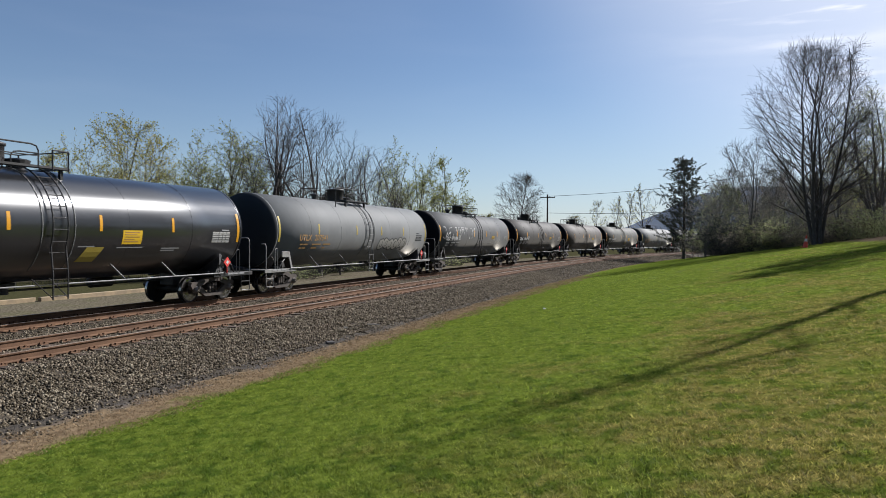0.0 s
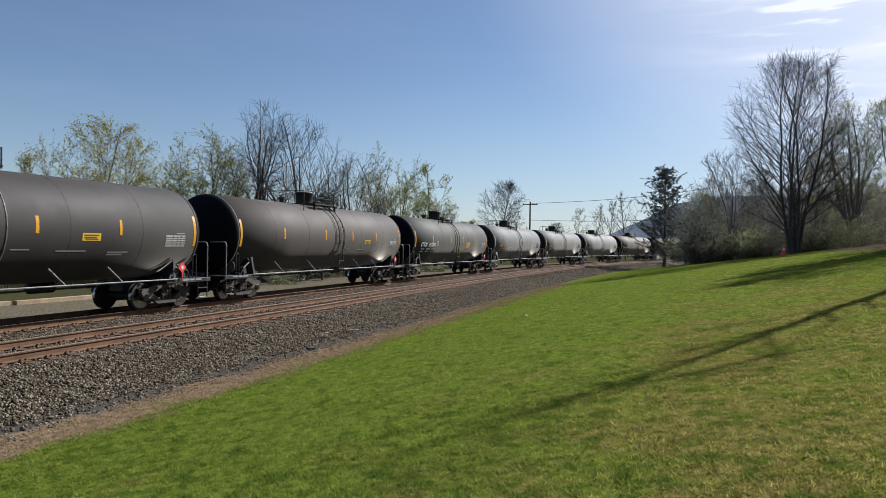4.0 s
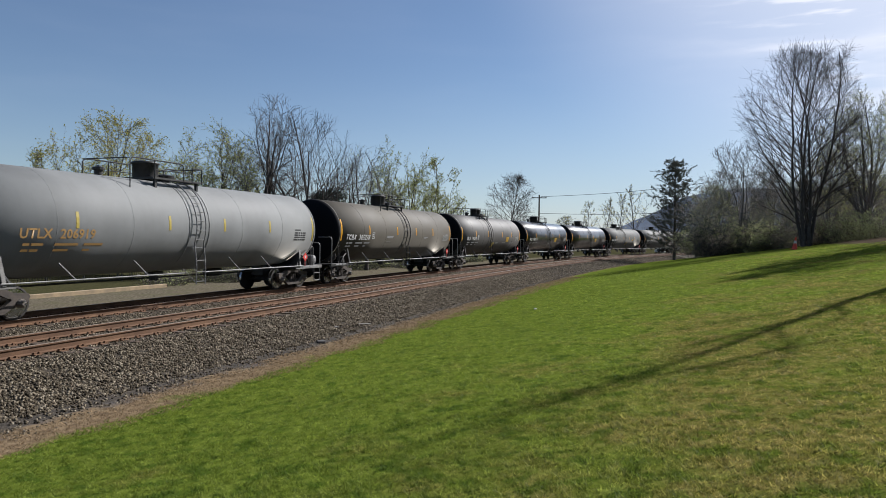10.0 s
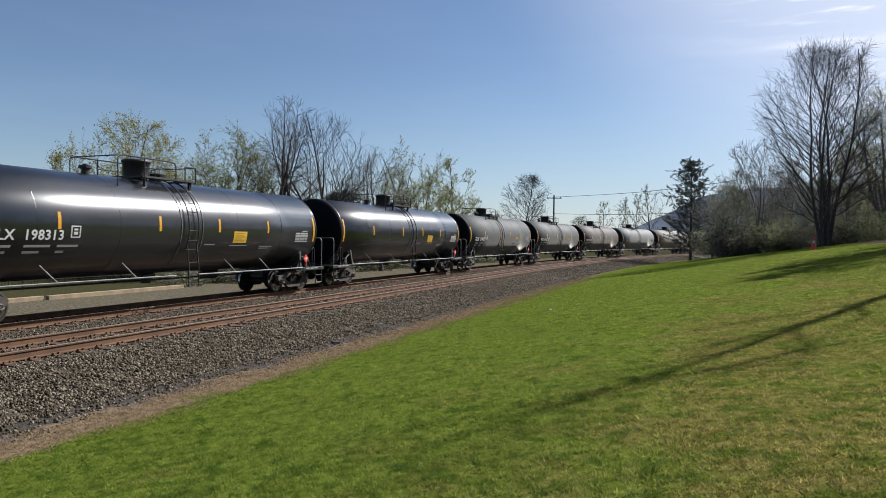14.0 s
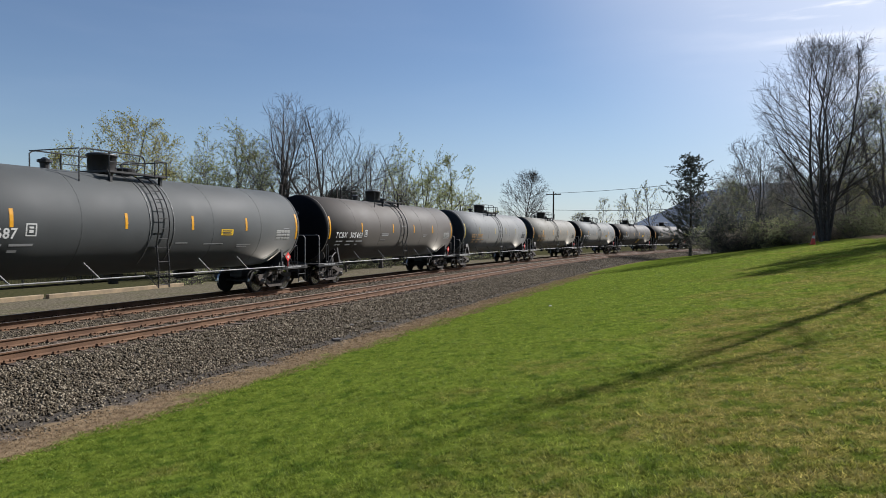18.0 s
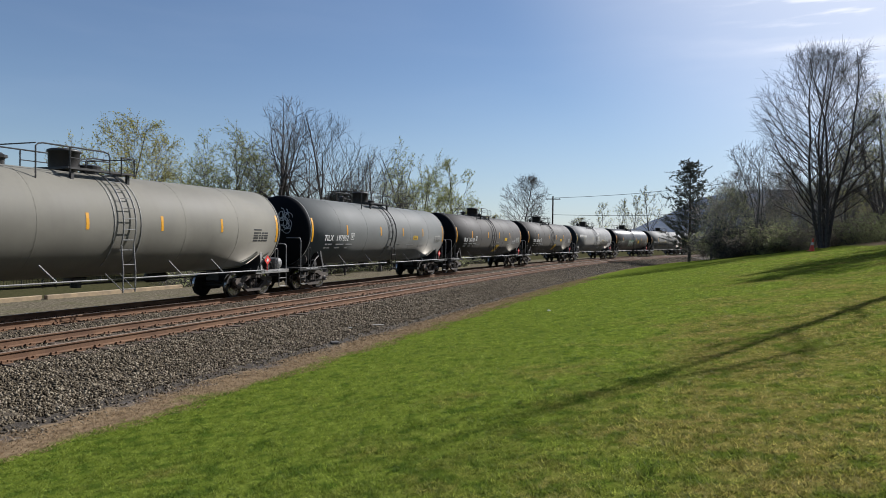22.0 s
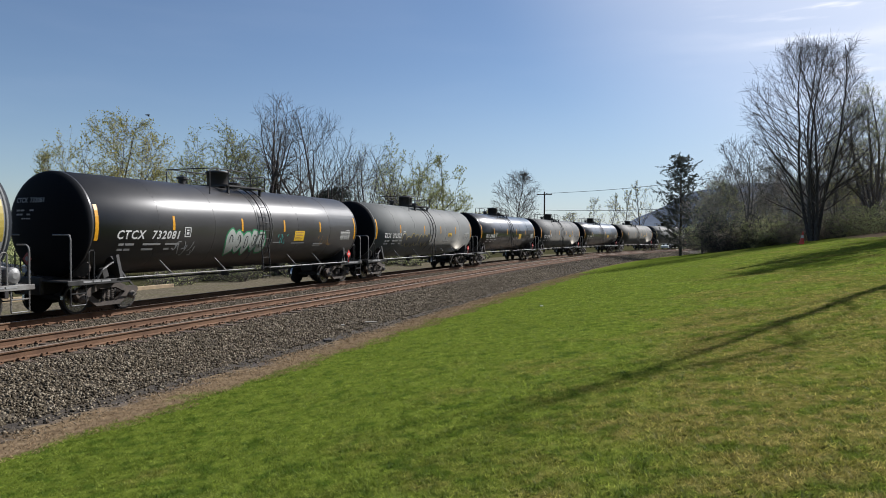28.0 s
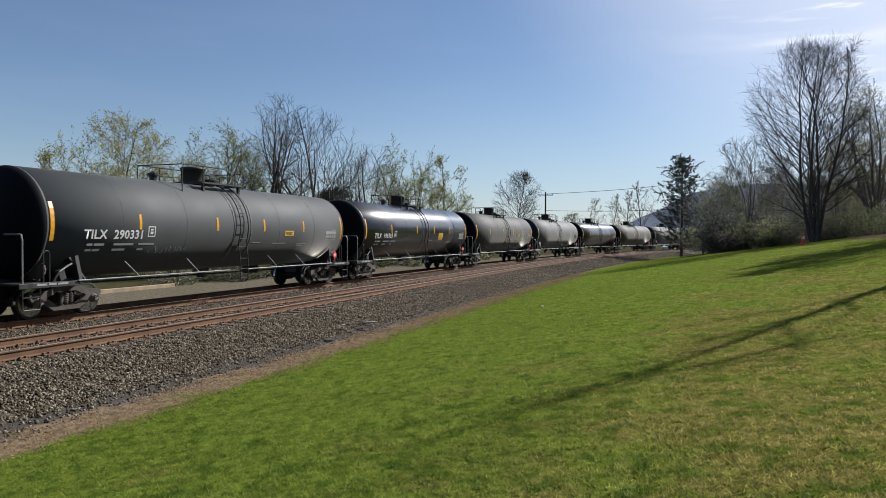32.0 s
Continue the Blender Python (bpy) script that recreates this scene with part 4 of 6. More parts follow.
    bmesh.ops.translate(bm, verts=[g for g in out["geom"] if isinstance(g, bmesh.types.BMVert)], vec=(0, 0.02, 0))
    rod(bm, (7.18, -1.58, 1.02), (7.18, -1.58, 1.4), 0.025)
    part("hazard_placard", bm, [RED, WHITE], car, "red diamond placard with a white bar")
    bm = bmesh.new()
    box(bm, (0.015, 0.26, 0.26), pose(-8.5, 0.35, 1.62, 45), 0.0)
    box(bm, (0.012, 0.12, 0.12), pose(-8.51, 0.35, 1.62, 45), 0.0, 1)
    rod(bm, (-8.49, 0.35, 1.02), (-8.49, 0.35, 1.5), 0.02, 6, None, 2)
    part("end_placard", bm, [PLACARD_DULL, DIM_WHITE, BLACK_STEEL], car, "dull red diamond placard on a post")
    bm = bmesh.new()
    rod(bm, (-0.2, 0, 0.72), (-0.2, 0, 1.1), 0.16, 12)
    box(bm, (0.5, 0.4, 0.12), pose(-0.2, 0, 0.98), 0.02)
    part("bottom_outlet", bm, BLACK_STEEL, car)
    bm = bmesh.new()
    lathe(bm, [(-0.45, 0.12), (-0.4, 0.17), (0.4, 0.17), (0.45, 0.12)], 12, pose(3.4, 0.4, 0.86))
    rod(bm, (-6, 0.25, 0.8), (6, 0.25, 0.8), 0.03)
    part("brake_cylinder", bm, BLACK_STEEL, car)
    return car


MARK_SIZE = 0.37
# the tank ends carry their shade in the colour: slate or near-black
HEAD_SHADE_SLATE = tank_paint("shaded_head_slate", (0.020, 0.024, 0.029), 0.7, 0.2, (0.014, 0.013, 0.012), 0.12)
HEAD_SHADE_BLACK = tank_paint("shaded_head_black", (0.005, 0.0058, 0.008), 0.7, 0.12, (0.014, 0.013, 0.012), 0.08)


def dress_car(car, paint, words, mark="", mark_x=-6.8, ink=WHITE, stripe=YELLOW, shear=0.0, spacing=1.0, kind="plain"):
    """The tank of its own colour, with stripes, lettering and labels."""
    bm = bmesh.new()
    lathe(bm, tank_profile()[8:-8], 56, pose(0, 0, AXIS))
    part("tank", bm, paint, car, f"{words} cylindrical tank", True)
    for x in (-5.4, -2.7, 2.7, 5.4):
        bm = bmesh.new()
        pipe(bm, arc(x, -60, 90, 0.0, 18), 0.007, 4)
        part("weld_seam", bm, paint, car)
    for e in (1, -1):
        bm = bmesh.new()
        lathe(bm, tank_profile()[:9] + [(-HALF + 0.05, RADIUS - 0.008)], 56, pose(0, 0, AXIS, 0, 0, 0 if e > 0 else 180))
        part("tank_head", bm, HEAD_SHADE_SLATE if ink is not WHITE else HEAD_SHADE_BLACK, car, "domed tank end, darkened as if in shade", True)
    if stripe:
        for x in (-7.82, 7.82):
            patch("reflector_stripe", x - 0.06, x + 0.06, 2.15, 3.2, stripe, car)
        for x in (-4.75, -1.62, 2.2, 5.05) if kind == "early" else (-4.75, -1.15, 1.65, 4.5):
            patch("reflector_stripe", x - 0.05, x + 0.05, 2.48, 2.95, stripe, car)
    dim = DIM_WHITE if ink is WHITE else ink
    if mark:
        letters, digits = mark.split()
        first = text_on_tank("reporting_mark", letters, MARK_SIZE, mark_x, 2.2, ink, car, shear, spacing)
        after = max(v.co.x for v in first.data.vertices) + 0.24
        number = text_on_tank("car_number", digits, MARK_SIZE, after, 2.2, ink, car, shear, spacing)
        if ink is WHITE:
            x = max(v.co.x for v in number.data.vertices) + 0.22
            bars("class_box", [(x, x + 0.3, 2.57, 0.03), (x, x + 0.3, 2.27, 0.03), (x, x + 0.03, 2.42, 0.3), (x + 0.27, x + 0.3, 2.42, 0.3), (x + 0.09, x + 0.21, 2.48, 0.05), (x + 0.09, x + 0.21, 2.38, 0.08)], ink, car)
            text_on_head("head_number", digits, 0.2, 0.35, 3.25, DIM_WHITE, car)
            text_on_head("head_mark", letters, 0.2, 1.0, 3.25, DIM_WHITE, car)
            head_bars(car, ((0.95, 0.15, 3.02, 0.05), (0.95, 0.3, 2.9, 0.05), (0.7, 0.3, 2.78, 0.04)), DIM_WHITE)
        rows = []
        for z, k in ((2.03, 1.0), (1.87, 0.85)):
            rows += [(mark_x + 0.15, mark_x + 0.35, z, 0.065), (mark_x + 0.4, mark_x + 0.75 * k, z, 0.065), (mark_x + 1.1, mark_x + 1.85 * k, z, 0.065), (mark_x + 2.05, mark_x + 2.7 * k, z, 0.065)]
        bars("load_data", rows, dim, car)
    # the table of test dates by the far end
    if ink is WHITE:
        patch("test_table", 6.42, 7.34, 2.14, 2.52, STENCIL_PALE, car, "pale stencilled table of test dates")
        rows = [(6.9, 7.3, 2.58, 0.04)]
        lines = [(6.42, 7.34, 2.2 + 0.062 * i, 0.016) for i in range(5)] + [(x, x + 0.014, 2.33, 0.38) for x in (6.75, 6.95, 7.13)]
        bars("table_grid", lines, INK, car, 0.009)
    else:
        rows = []
        for i in range(5):
            z = 2.58 - 0.095 * i
            rows += [(6.35, 6.62, z, 0.06), (6.68, 6.78, z, 0.06), (6.84, 6.95, z, 0.06), (7.0, 7.22, z, 0.06)] if i else [(6.35, 6.8, z + 0.03, 0.05)]
    bars("table_print", rows, DIM_WHITE if ink is WHITE else INK, car)
    if kind in ("plain", "square", "slant"):
        bars("stencil_note", [(4.1, 4.9, 1.96, 0.04), (4.1, 4.7, 1.89, 0.04), (2.3, 3.3, 2.0, 0.035), (0.95, 1.5, 2.04, 0.035)], DIM_WHITE, car)
    if kind == "plain":
        patch("warning_label", 3.1, 3.75, 2.3, 2.52, LABEL_YELLOW, car, "yellow rectangular warning label")
        bars("label_print", [(3.16, 3.68, 2.46, 0.035), (3.16, 3.6, 2.40, 0.03), (3.2, 3.66, 2.35, 0.035)], INK, car, 0.009)
    if kind in ("square", "slant"):
        patch("warning_label", 2.45, 3.2, 2.1, 2.52, LABEL_YELLOW, car, "bright yellow square warning label")
        bars("label_print", [(2.52, 3.1, 2.46, 0.03), (2.52, 3.0, 2.39, 0.025), (2.55, 3.1, 2.32, 0.025), (2.52, 2.9, 2.25, 0.025), (2.52, 3.05, 2.18, 0.025)], ORANGE, car, 0.009)
    if kind in ("slant", "black_slant"):
        if kind == "slant":
            patch("service_label", 1.15, 1.75, 1.6, 2.02, PALE_YELLOW, car, "faded yellow slanted service label", 0.22)
        else:
            patch("service_label", 1.15, 1.95, 1.4, 1.95, LABEL_YELLOW, car, "bright yellow slanted service label", 0.25)
    if kind == "early":
        # the ladder and the platform stand nearer to the leading end
        for o in car.children:
            if o.name.split(".")[0] in ("ladder", "tank_band"):
                o.location.x -= 1.2
            elif o.name.split(".")[0] in ("top_platform", "top_railing"):
                o.location.x -= 0.9
        patch("warning_label", 3.5, 4.25, 2.1, 2.5, LABEL_YELLOW, car, "bright yellow square warning label")
        bars("label_print", [(3.56, 4.16, 2.44, 0.03), (3.56, 4.08, 2.37, 0.025), (3.6, 4.16, 2.3, 0.025), (3.56, 3.98, 2.23, 0.025), (3.56, 4.12, 2.16, 0.025)], ORANGE, car, 0.009)
        patch("service_label", -0.42, 0.15, 1.6, 2.02, PALE_YELLOW, car, "faded yellow slanted service label", 0.22)
        bars("stencil_note", [(0.58, 1.25, 2.02, 0.035), (0.58, 1.23, 1.96, 0.035), (0.58, 1.0, 1.9, 0.035), (2.47, 3.5, 2.0, 0.035), (4.8, 5.9, 2.0, 0.035), (4.8, 5.7, 1.93, 0.035)], DIM_WHITE, car)
    if kind == "black_slant":
        patch("warning_label", 3.1, 3.75, 2.28, 2.52, LABEL_YELLOW, car, "yellow rectangular warning label")
        bars("stencil_note", [(1.0, 1.7, 2.1, 0.035), (4.1, 4.7, 1.96, 0.04), (-3.9, -2.9, 2.0, 0.04), (-3.9, -2.8, 1.93, 0.04)], DIM_WHITE, car)
    if kind == "thermal":
        bars("stencil_note", [(-2.55, -1.7, 2.4, 0.05), (-2.55, -1.75, 2.32, 0.05), (-2.6, -2.0, 2.08, 0.03), (0.0, 0.5, 2.85, 0.04), (3.0, 3.6, 2.36, 0.04), (3.0, 3.4, 2.28, 0.04)], DIM_WHITE, car)


P = {
    "gloss_black": tank_paint("gloss_black_paint", (0.014, 0.0145, 0.016), 0.33, 0.1, (0.03, 0.027, 0.024), 0.8, 0.6, 0.8),
    "satin_black": tank_paint("satin_black_paint", (0.038, 0.036, 0.034), 0.42, 0.25, shine=0.6, drawn=0.6, coat=0.15),
    "brown_black": tank_paint("brown_black_paint", (0.025, 0.022, 0.019), 0.7, 0.3, shine=0.35, dust=0.12),
    "rust_brown": tank_paint("weathered_brown_paint", (0.052, 0.043, 0.035), 0.7, 0.35, shine=0.35, dust=0.24),
    "tan": tank_paint("dusty_tan_paint", (0.066, 0.056, 0.039), 0.7, 0.3, shine=0.35, dust=0.24),
    "olive_grey": tank_paint("olive_grey_paint", (0.041, 0.043, 0.037), 0.7, 0.3, shine=0.35, dust=0.24),
    "dark_grey": tank_paint("dark_grey_paint", (0.055, 0.058, 0.061), 0.7, 0.3, shine=0.35, dust=0.24),
    "slate": tank_paint("slate_grey_paint", (0.072, 0.067, 0.061), 0.6, 0.25, shine=0.4),
    "mid_grey": tank_paint("mid_grey_paint", (0.042, 0.046, 0.046), 0.7, 0.3, shine=0.35, dust=0.24),
    "grey": tank_paint("grey_paint", (0.088, 0.094, 0.091), 0.7, 0.3, shine=0.35, dust=0.24),
    "light_grey": tank_paint("light_grey_paint", (0.127, 0.132, 0.132), 0.7, 0.3, shine=0.35, dust=0.24),
    "pale_grey": tank_paint("pale_grey_paint", (0.170, 0.175, 0.172), 0.7, 0.25, shine=0.35, dust=0.24),
    "cream_grey": tank_paint("cream_grey_paint", (0.133, 0.126, 0.102), 0.7, 0.35, shine=0.35, dust=0.24),
}

# paint, words, mark, where the mark begins, make, label set
LOOKS = [
    ("gloss_black", "glossy black", "", -6.8, "dark", "slant"),
    ("light_grey", "light grey", "UTLX 207541", -6.3, "pale", ""),
    ("dark_grey", "dark grey", "TILX 312389", -6.8, "dark", "plain"),
    ("brown_black", "brown-black", "TILX 319147", -6.9, "dark", "plain"),
    ("rust_brown", "weathered dark brown", "", -6.8, "dark", "plain"),
    ("olive_grey", "olive-grey", "CTCX 303880", -6.9, "dark", "slant"),
    ("light_grey", "light grey", "UTLX 208219", -6.4, "pale", ""),
    ("light_grey", "light grey", "UTLX 211210", -6.5, "pale", ""),
    ("pale_grey", "pale grey", "UTLX 206919", -6.5, "pale", ""),
    ("tan", "dusty tan-brown", "TCBX 305238", -7.3, "dark", "thermal"),
    ("slate", "satin slate-grey", "TILX 194039", -6.75, "dark", "early"),
    ("gloss_black", "glossy black", "TILX 198313", -6.8, "dark", "square"),
    ("gloss_black", "glossy black", "", -6.8, "dark", "square"),
    ("mid_grey", "mid-grey", "TILX 199870", -6.9, "dark", "plain"),
    ("mid_grey", "mid-grey", "TILX 191687", -6.8, "dark", "plain"),
    ("rust_brown", "brown-grey", "TCBX 305463", -7.3, "dark", "thermal"),
    ("light_grey", "light grey", "UTLX 209887", -6.4, "pale", ""),
    ("cream_grey", "cream-grey", "UTLX 209626", -6.4, "pale", ""),
    ("grey", "grey", "TILX 197852", -6.8, "dark", "plain"),
    ("brown_black", "brown-black", "TILX 360133", -6.4, "dark", "black_slant"),
    ("brown_black", "brown-black", "TILX 360148", -6.4, "dark", "black_slant"),
    ("light_grey", "light grey", "", -6.8, "pale", "plain"),
    ("satin_black", "satin black", "CTCX 732081", -7.1, "dark", "square"),
    ("grey", "grey", "TILX 312322", -6.8, "dark", "plain"),
    ("gloss_black", "glossy black", "TILX 290470", -6.7, "dark", "square"),
    ("mid_grey", "mid-grey", "TILX 290331", -6.8, "dark", "plain"),
    ("gloss_black", "glossy black", "TILX 196903", -6.8, "dark", "square"),
    ("olive_grey", "olive-grey", "", -6.8, "dark", "plain"),
    ("grey", "grey", "", -6.8, "pale", ""),
    ("gloss_black", "glossy black", "", -6.8, "dark", ""),
    ("olive_grey", "olive-grey", "", -6.8, "dark", ""),
    ("grey", "grey", "", -6.8, "pale", ""),
    ("dark_grey", "dark grey", "", -6.8, "dark", ""),
    ("light_grey", "light grey", "", -6.8, "pale", ""),
    ("satin_black", "satin black", "", -6.8, "dark", ""),
    ("grey", "grey", "", -6.8, "dark", ""),
    ("dark_grey", "dark grey", "", -6.8, "dark", ""),
]


def make_cars():
    """The train, car by car, from the first that has almost passed to the last behind the trees."""
    bare = {"dark": car_base(BLACK_STEEL, BLACK_STEEL, BLACK_STEEL, False, 2.3, 0.45), "pale": car_base(FRAME_GREY, FRAME_GREY, PIPE_GREY, True, 2.05, 0.8)}
    cars = {}
    for i, (paint, words, mark, mark_x, make, kind) in enumerate(LOOKS):
        car = copy_thing(bare[make], Matrix())
        pale = make == "pale"
        tagged(car, f"{words} railway tank car with shade-darkened ends, rolling on rails", "tank car", "cars of the train")
        slanted = mark[:1] in ("C",) or mark[:2] == "TC"
        dress_car(car, P[paint], words, mark, mark_x, ORANGE if pale else WHITE, PALE_YELLOW if pale and paint != "cream_grey" else YELLOW, 0.2 if slanted else 0.0, 1.16 if slanted else 1.06, kind)
        cars[i - 11] = car
    for base in bare.values():
        for o in [*base.children_recursive, base]:
            bpy.data.objects.remove(o)
    for o in cars[2].children:
        if o.name.split(".")[0] in ("ladder", "tank_band", "top_platform", "top_railing", "manway_housing"):
            o.location.x -= 0.85
    patch("service_label", -0.05, 0.6, 1.6, 2.02, PALE_YELLOW, cars[2], "faded yellow slanted service label", 0.2)
    tag_graffiti(cars[2], 2.45, 3.9, 1.66, 1.84, 12, ORANGE, 17, "rust-orange sprayed scrawl", 0.03)
    tag_graffiti(cars[-4], -6.4, -3.2, 1.72, 2.1, 16, WHITE, 18, "white sprayed scrawl", 0.03)
    bubble_graffiti(cars[-10], 1.5, 5.0, 1.72, 2.35, 6, SILVER_SPRAY, INK, INK, 3, "silver bubble graffiti with black outlines")
    tag_graffiti(cars[-9], -7.4, -1.0, 2.35, 3.1, 34, WHITE, 4, "white sprayed scrawl")
    tag_graffiti(cars[-9], 3.5, 5.3, 1.9, 2.25, 12, WHITE, 5, "white sprayed scrawl", 0.025)
    tag_graffiti(cars[-5], -4.6, -1.7, 1.75, 2.15, 12, WHITE, 6, "white sprayed scrawl")
    tag_graffiti(cars[-5], 3.2, 4.8, 1.75, 2.2, 9, WHITE, 7, "white sprayed scrawl")
    tag_graffiti(cars[5], -4.2, -2.6, 1.75, 2.1, 10, INK, 8, "faint black sprayed scrawl")
    bubble_graffiti(cars[10], 2.3, 6.2, 1.6, 2.5, 6, CREAM_SPRAY, PALE_SPRAY, INK, 9, "drab bubble graffiti with pale outlines")
    tag_graffiti(cars[10], 0.6, 1.9, 2.4, 3.4, 12, WHITE, 10, "white sprayed swirls", 0.06)
    bubble_graffiti(cars[11], -2.0, 0.35, 1.65, 2.55, 5, PALE_SPRAY, GREEN_SPRAY, INK, 11, "pale bubble graffiti with green outlines")
    tag_graffiti(cars[11], -4.6, -3.6, 1.65, 2.1, 9, DIM_WHITE, 12, "grey sprayed scrawl")
    tag_graffiti(cars[11], 1.2, 1.9, 2.0, 2.35, 6, TEAL_SPRAY, 13, "teal sprayed scrawl")
    tag_graffiti(cars[11], 4.4, 5.6, 1.9, 2.3, 9, ORANGE, 14, "orange sprayed scrawl", 0.025)
    bubble_graffiti(cars[12], -4.4, -0.1, 1.68, 2.4, 7, INK, PALE_YELLOW, INK, 15, "black block graffiti edged with yellow", 0.025)
    tag_graffiti(cars[14], -4.3, -2.6, 1.75, 1.95, 12, DIM_WHITE, 16, "faint white scrawl", 0.02)
    text_on_tank("stencil_note", "AAR ST-445", 0.17, 5.35, 2.2, WHITE, cars[8])
    bars("stencil_note", [(5.35, 5.62, 2.08, 0.12), (5.68, 6.2, 2.08, 0.12)], DIM_WHITE, cars[8])
    bars("owner_mark", [(-6.6 + 0.46 * i, -6.28 + 0.46 * i, 2.95, 0.3) for i in range(6)], STENCIL_PALE, cars[10])
    head_scrawl(cars[7], -0.45, 3.05, 0.45, 0.55, WHITE, 19, "white sprayed tangle on the tank end")
    return sorted(cars.items())


# ---- trees ----
BARK = surface("grey_bark", (0.095, 0.083, 0.074), (0.055, 0.048, 0.043), 6, 40, (0.85, 0.95), 0, 0.6)
TWIG = surface("brown_twigs", (0.105, 0.09, 0.077), (0.062, 0.053, 0.046), 6, 40, (0.85, 0.95), 0, 0.2)
# lighter bark and twigs: haze over the right-hand trees, painted into their colour
HAZED_BARK = surface("hazed_bark", (0.20, 0.185, 0.17), (0.13, 0.12, 0.11), 6, 40, (0.85, 0.95), 0, 0.6)
HAZED_TWIG = surface("hazed_twigs", (0.21, 0.195, 0.175), (0.14, 0.128, 0.115), 6, 40, (0.85, 0.95), 0, 0.2)
HAZED_WOOD = (HAZED_BARK, HAZED_TWIG)
BUDS_YELLOW = leaf_matter("yellow_green_buds", (0.60, 0.54, 0.17), (0.38, 0.36, 0.11))
BUDS_GREEN = leaf_matter("young_green_leaves", (0.32, 0.34, 0.10), (0.44, 0.45, 0.21))
EVERGREEN = leaf_matter("dark_evergreen", (0.045, 0.055, 0.045), (0.085, 0.095, 0.075), 0.35)
BUSH = leaf_matter("bush_leaves", (0.26, 0.29, 0.13), (0.42, 0.45, 0.22), 0.65)
BRUSH = leaf_matter("brown_brush", (0.30, 0.26, 0.205), (0.40, 0.35, 0.28), 0.6)


def tube(verts, faces, path, radii, sides):
    base = len(verts)
    n = len(path)
    for i, (c, r) in enumerate(zip(path, radii)):
        d = (path[min(i + 1, n - 1)] - path[max(i - 1, 0)]).normalized()
        u = d.orthogonal().normalized()
        w = d.cross(u)
        for k in range(sides):
            a = 2 * math.pi * k / sides
            verts.append(c + r * (math.cos(a) * u + math.sin(a) * w))
    for i in range(n - 1):
        for k in range(sides):
            a, b = base + i * sides + k, base + i * sides + (k + 1) % sides
            faces.append((a, b, b + sides, a + sides))


def grow(rng, start_at, way, length, radius, lift, wander, n=6):
    path, d = [start_at.copy()], way.normalized()
    for i in range(n):
        d = (d + Vector((rng.gauss(0, wander), rng.gauss(0, wander), rng.gauss(0, wander) + lift))).normalized()
        path.append(path[-1] + d * (length / n))
    return path, [max(0.006, radius * (1 - 0.8 * i / n)) for i in range(n + 1)]


def bowed(rng, a, c, b, n, shake):
    pts = []
    for i in range(n + 1):
        u = i / n
        p = a * (1 - u) ** 2 + c * 2 * u * (1 - u) + b * u * u
        if 0 < i:
            p = p + Vector((rng.gauss(0, shake), rng.gauss(0, shake), rng.gauss(0, shake)))
        pts.append(p)
    return pts


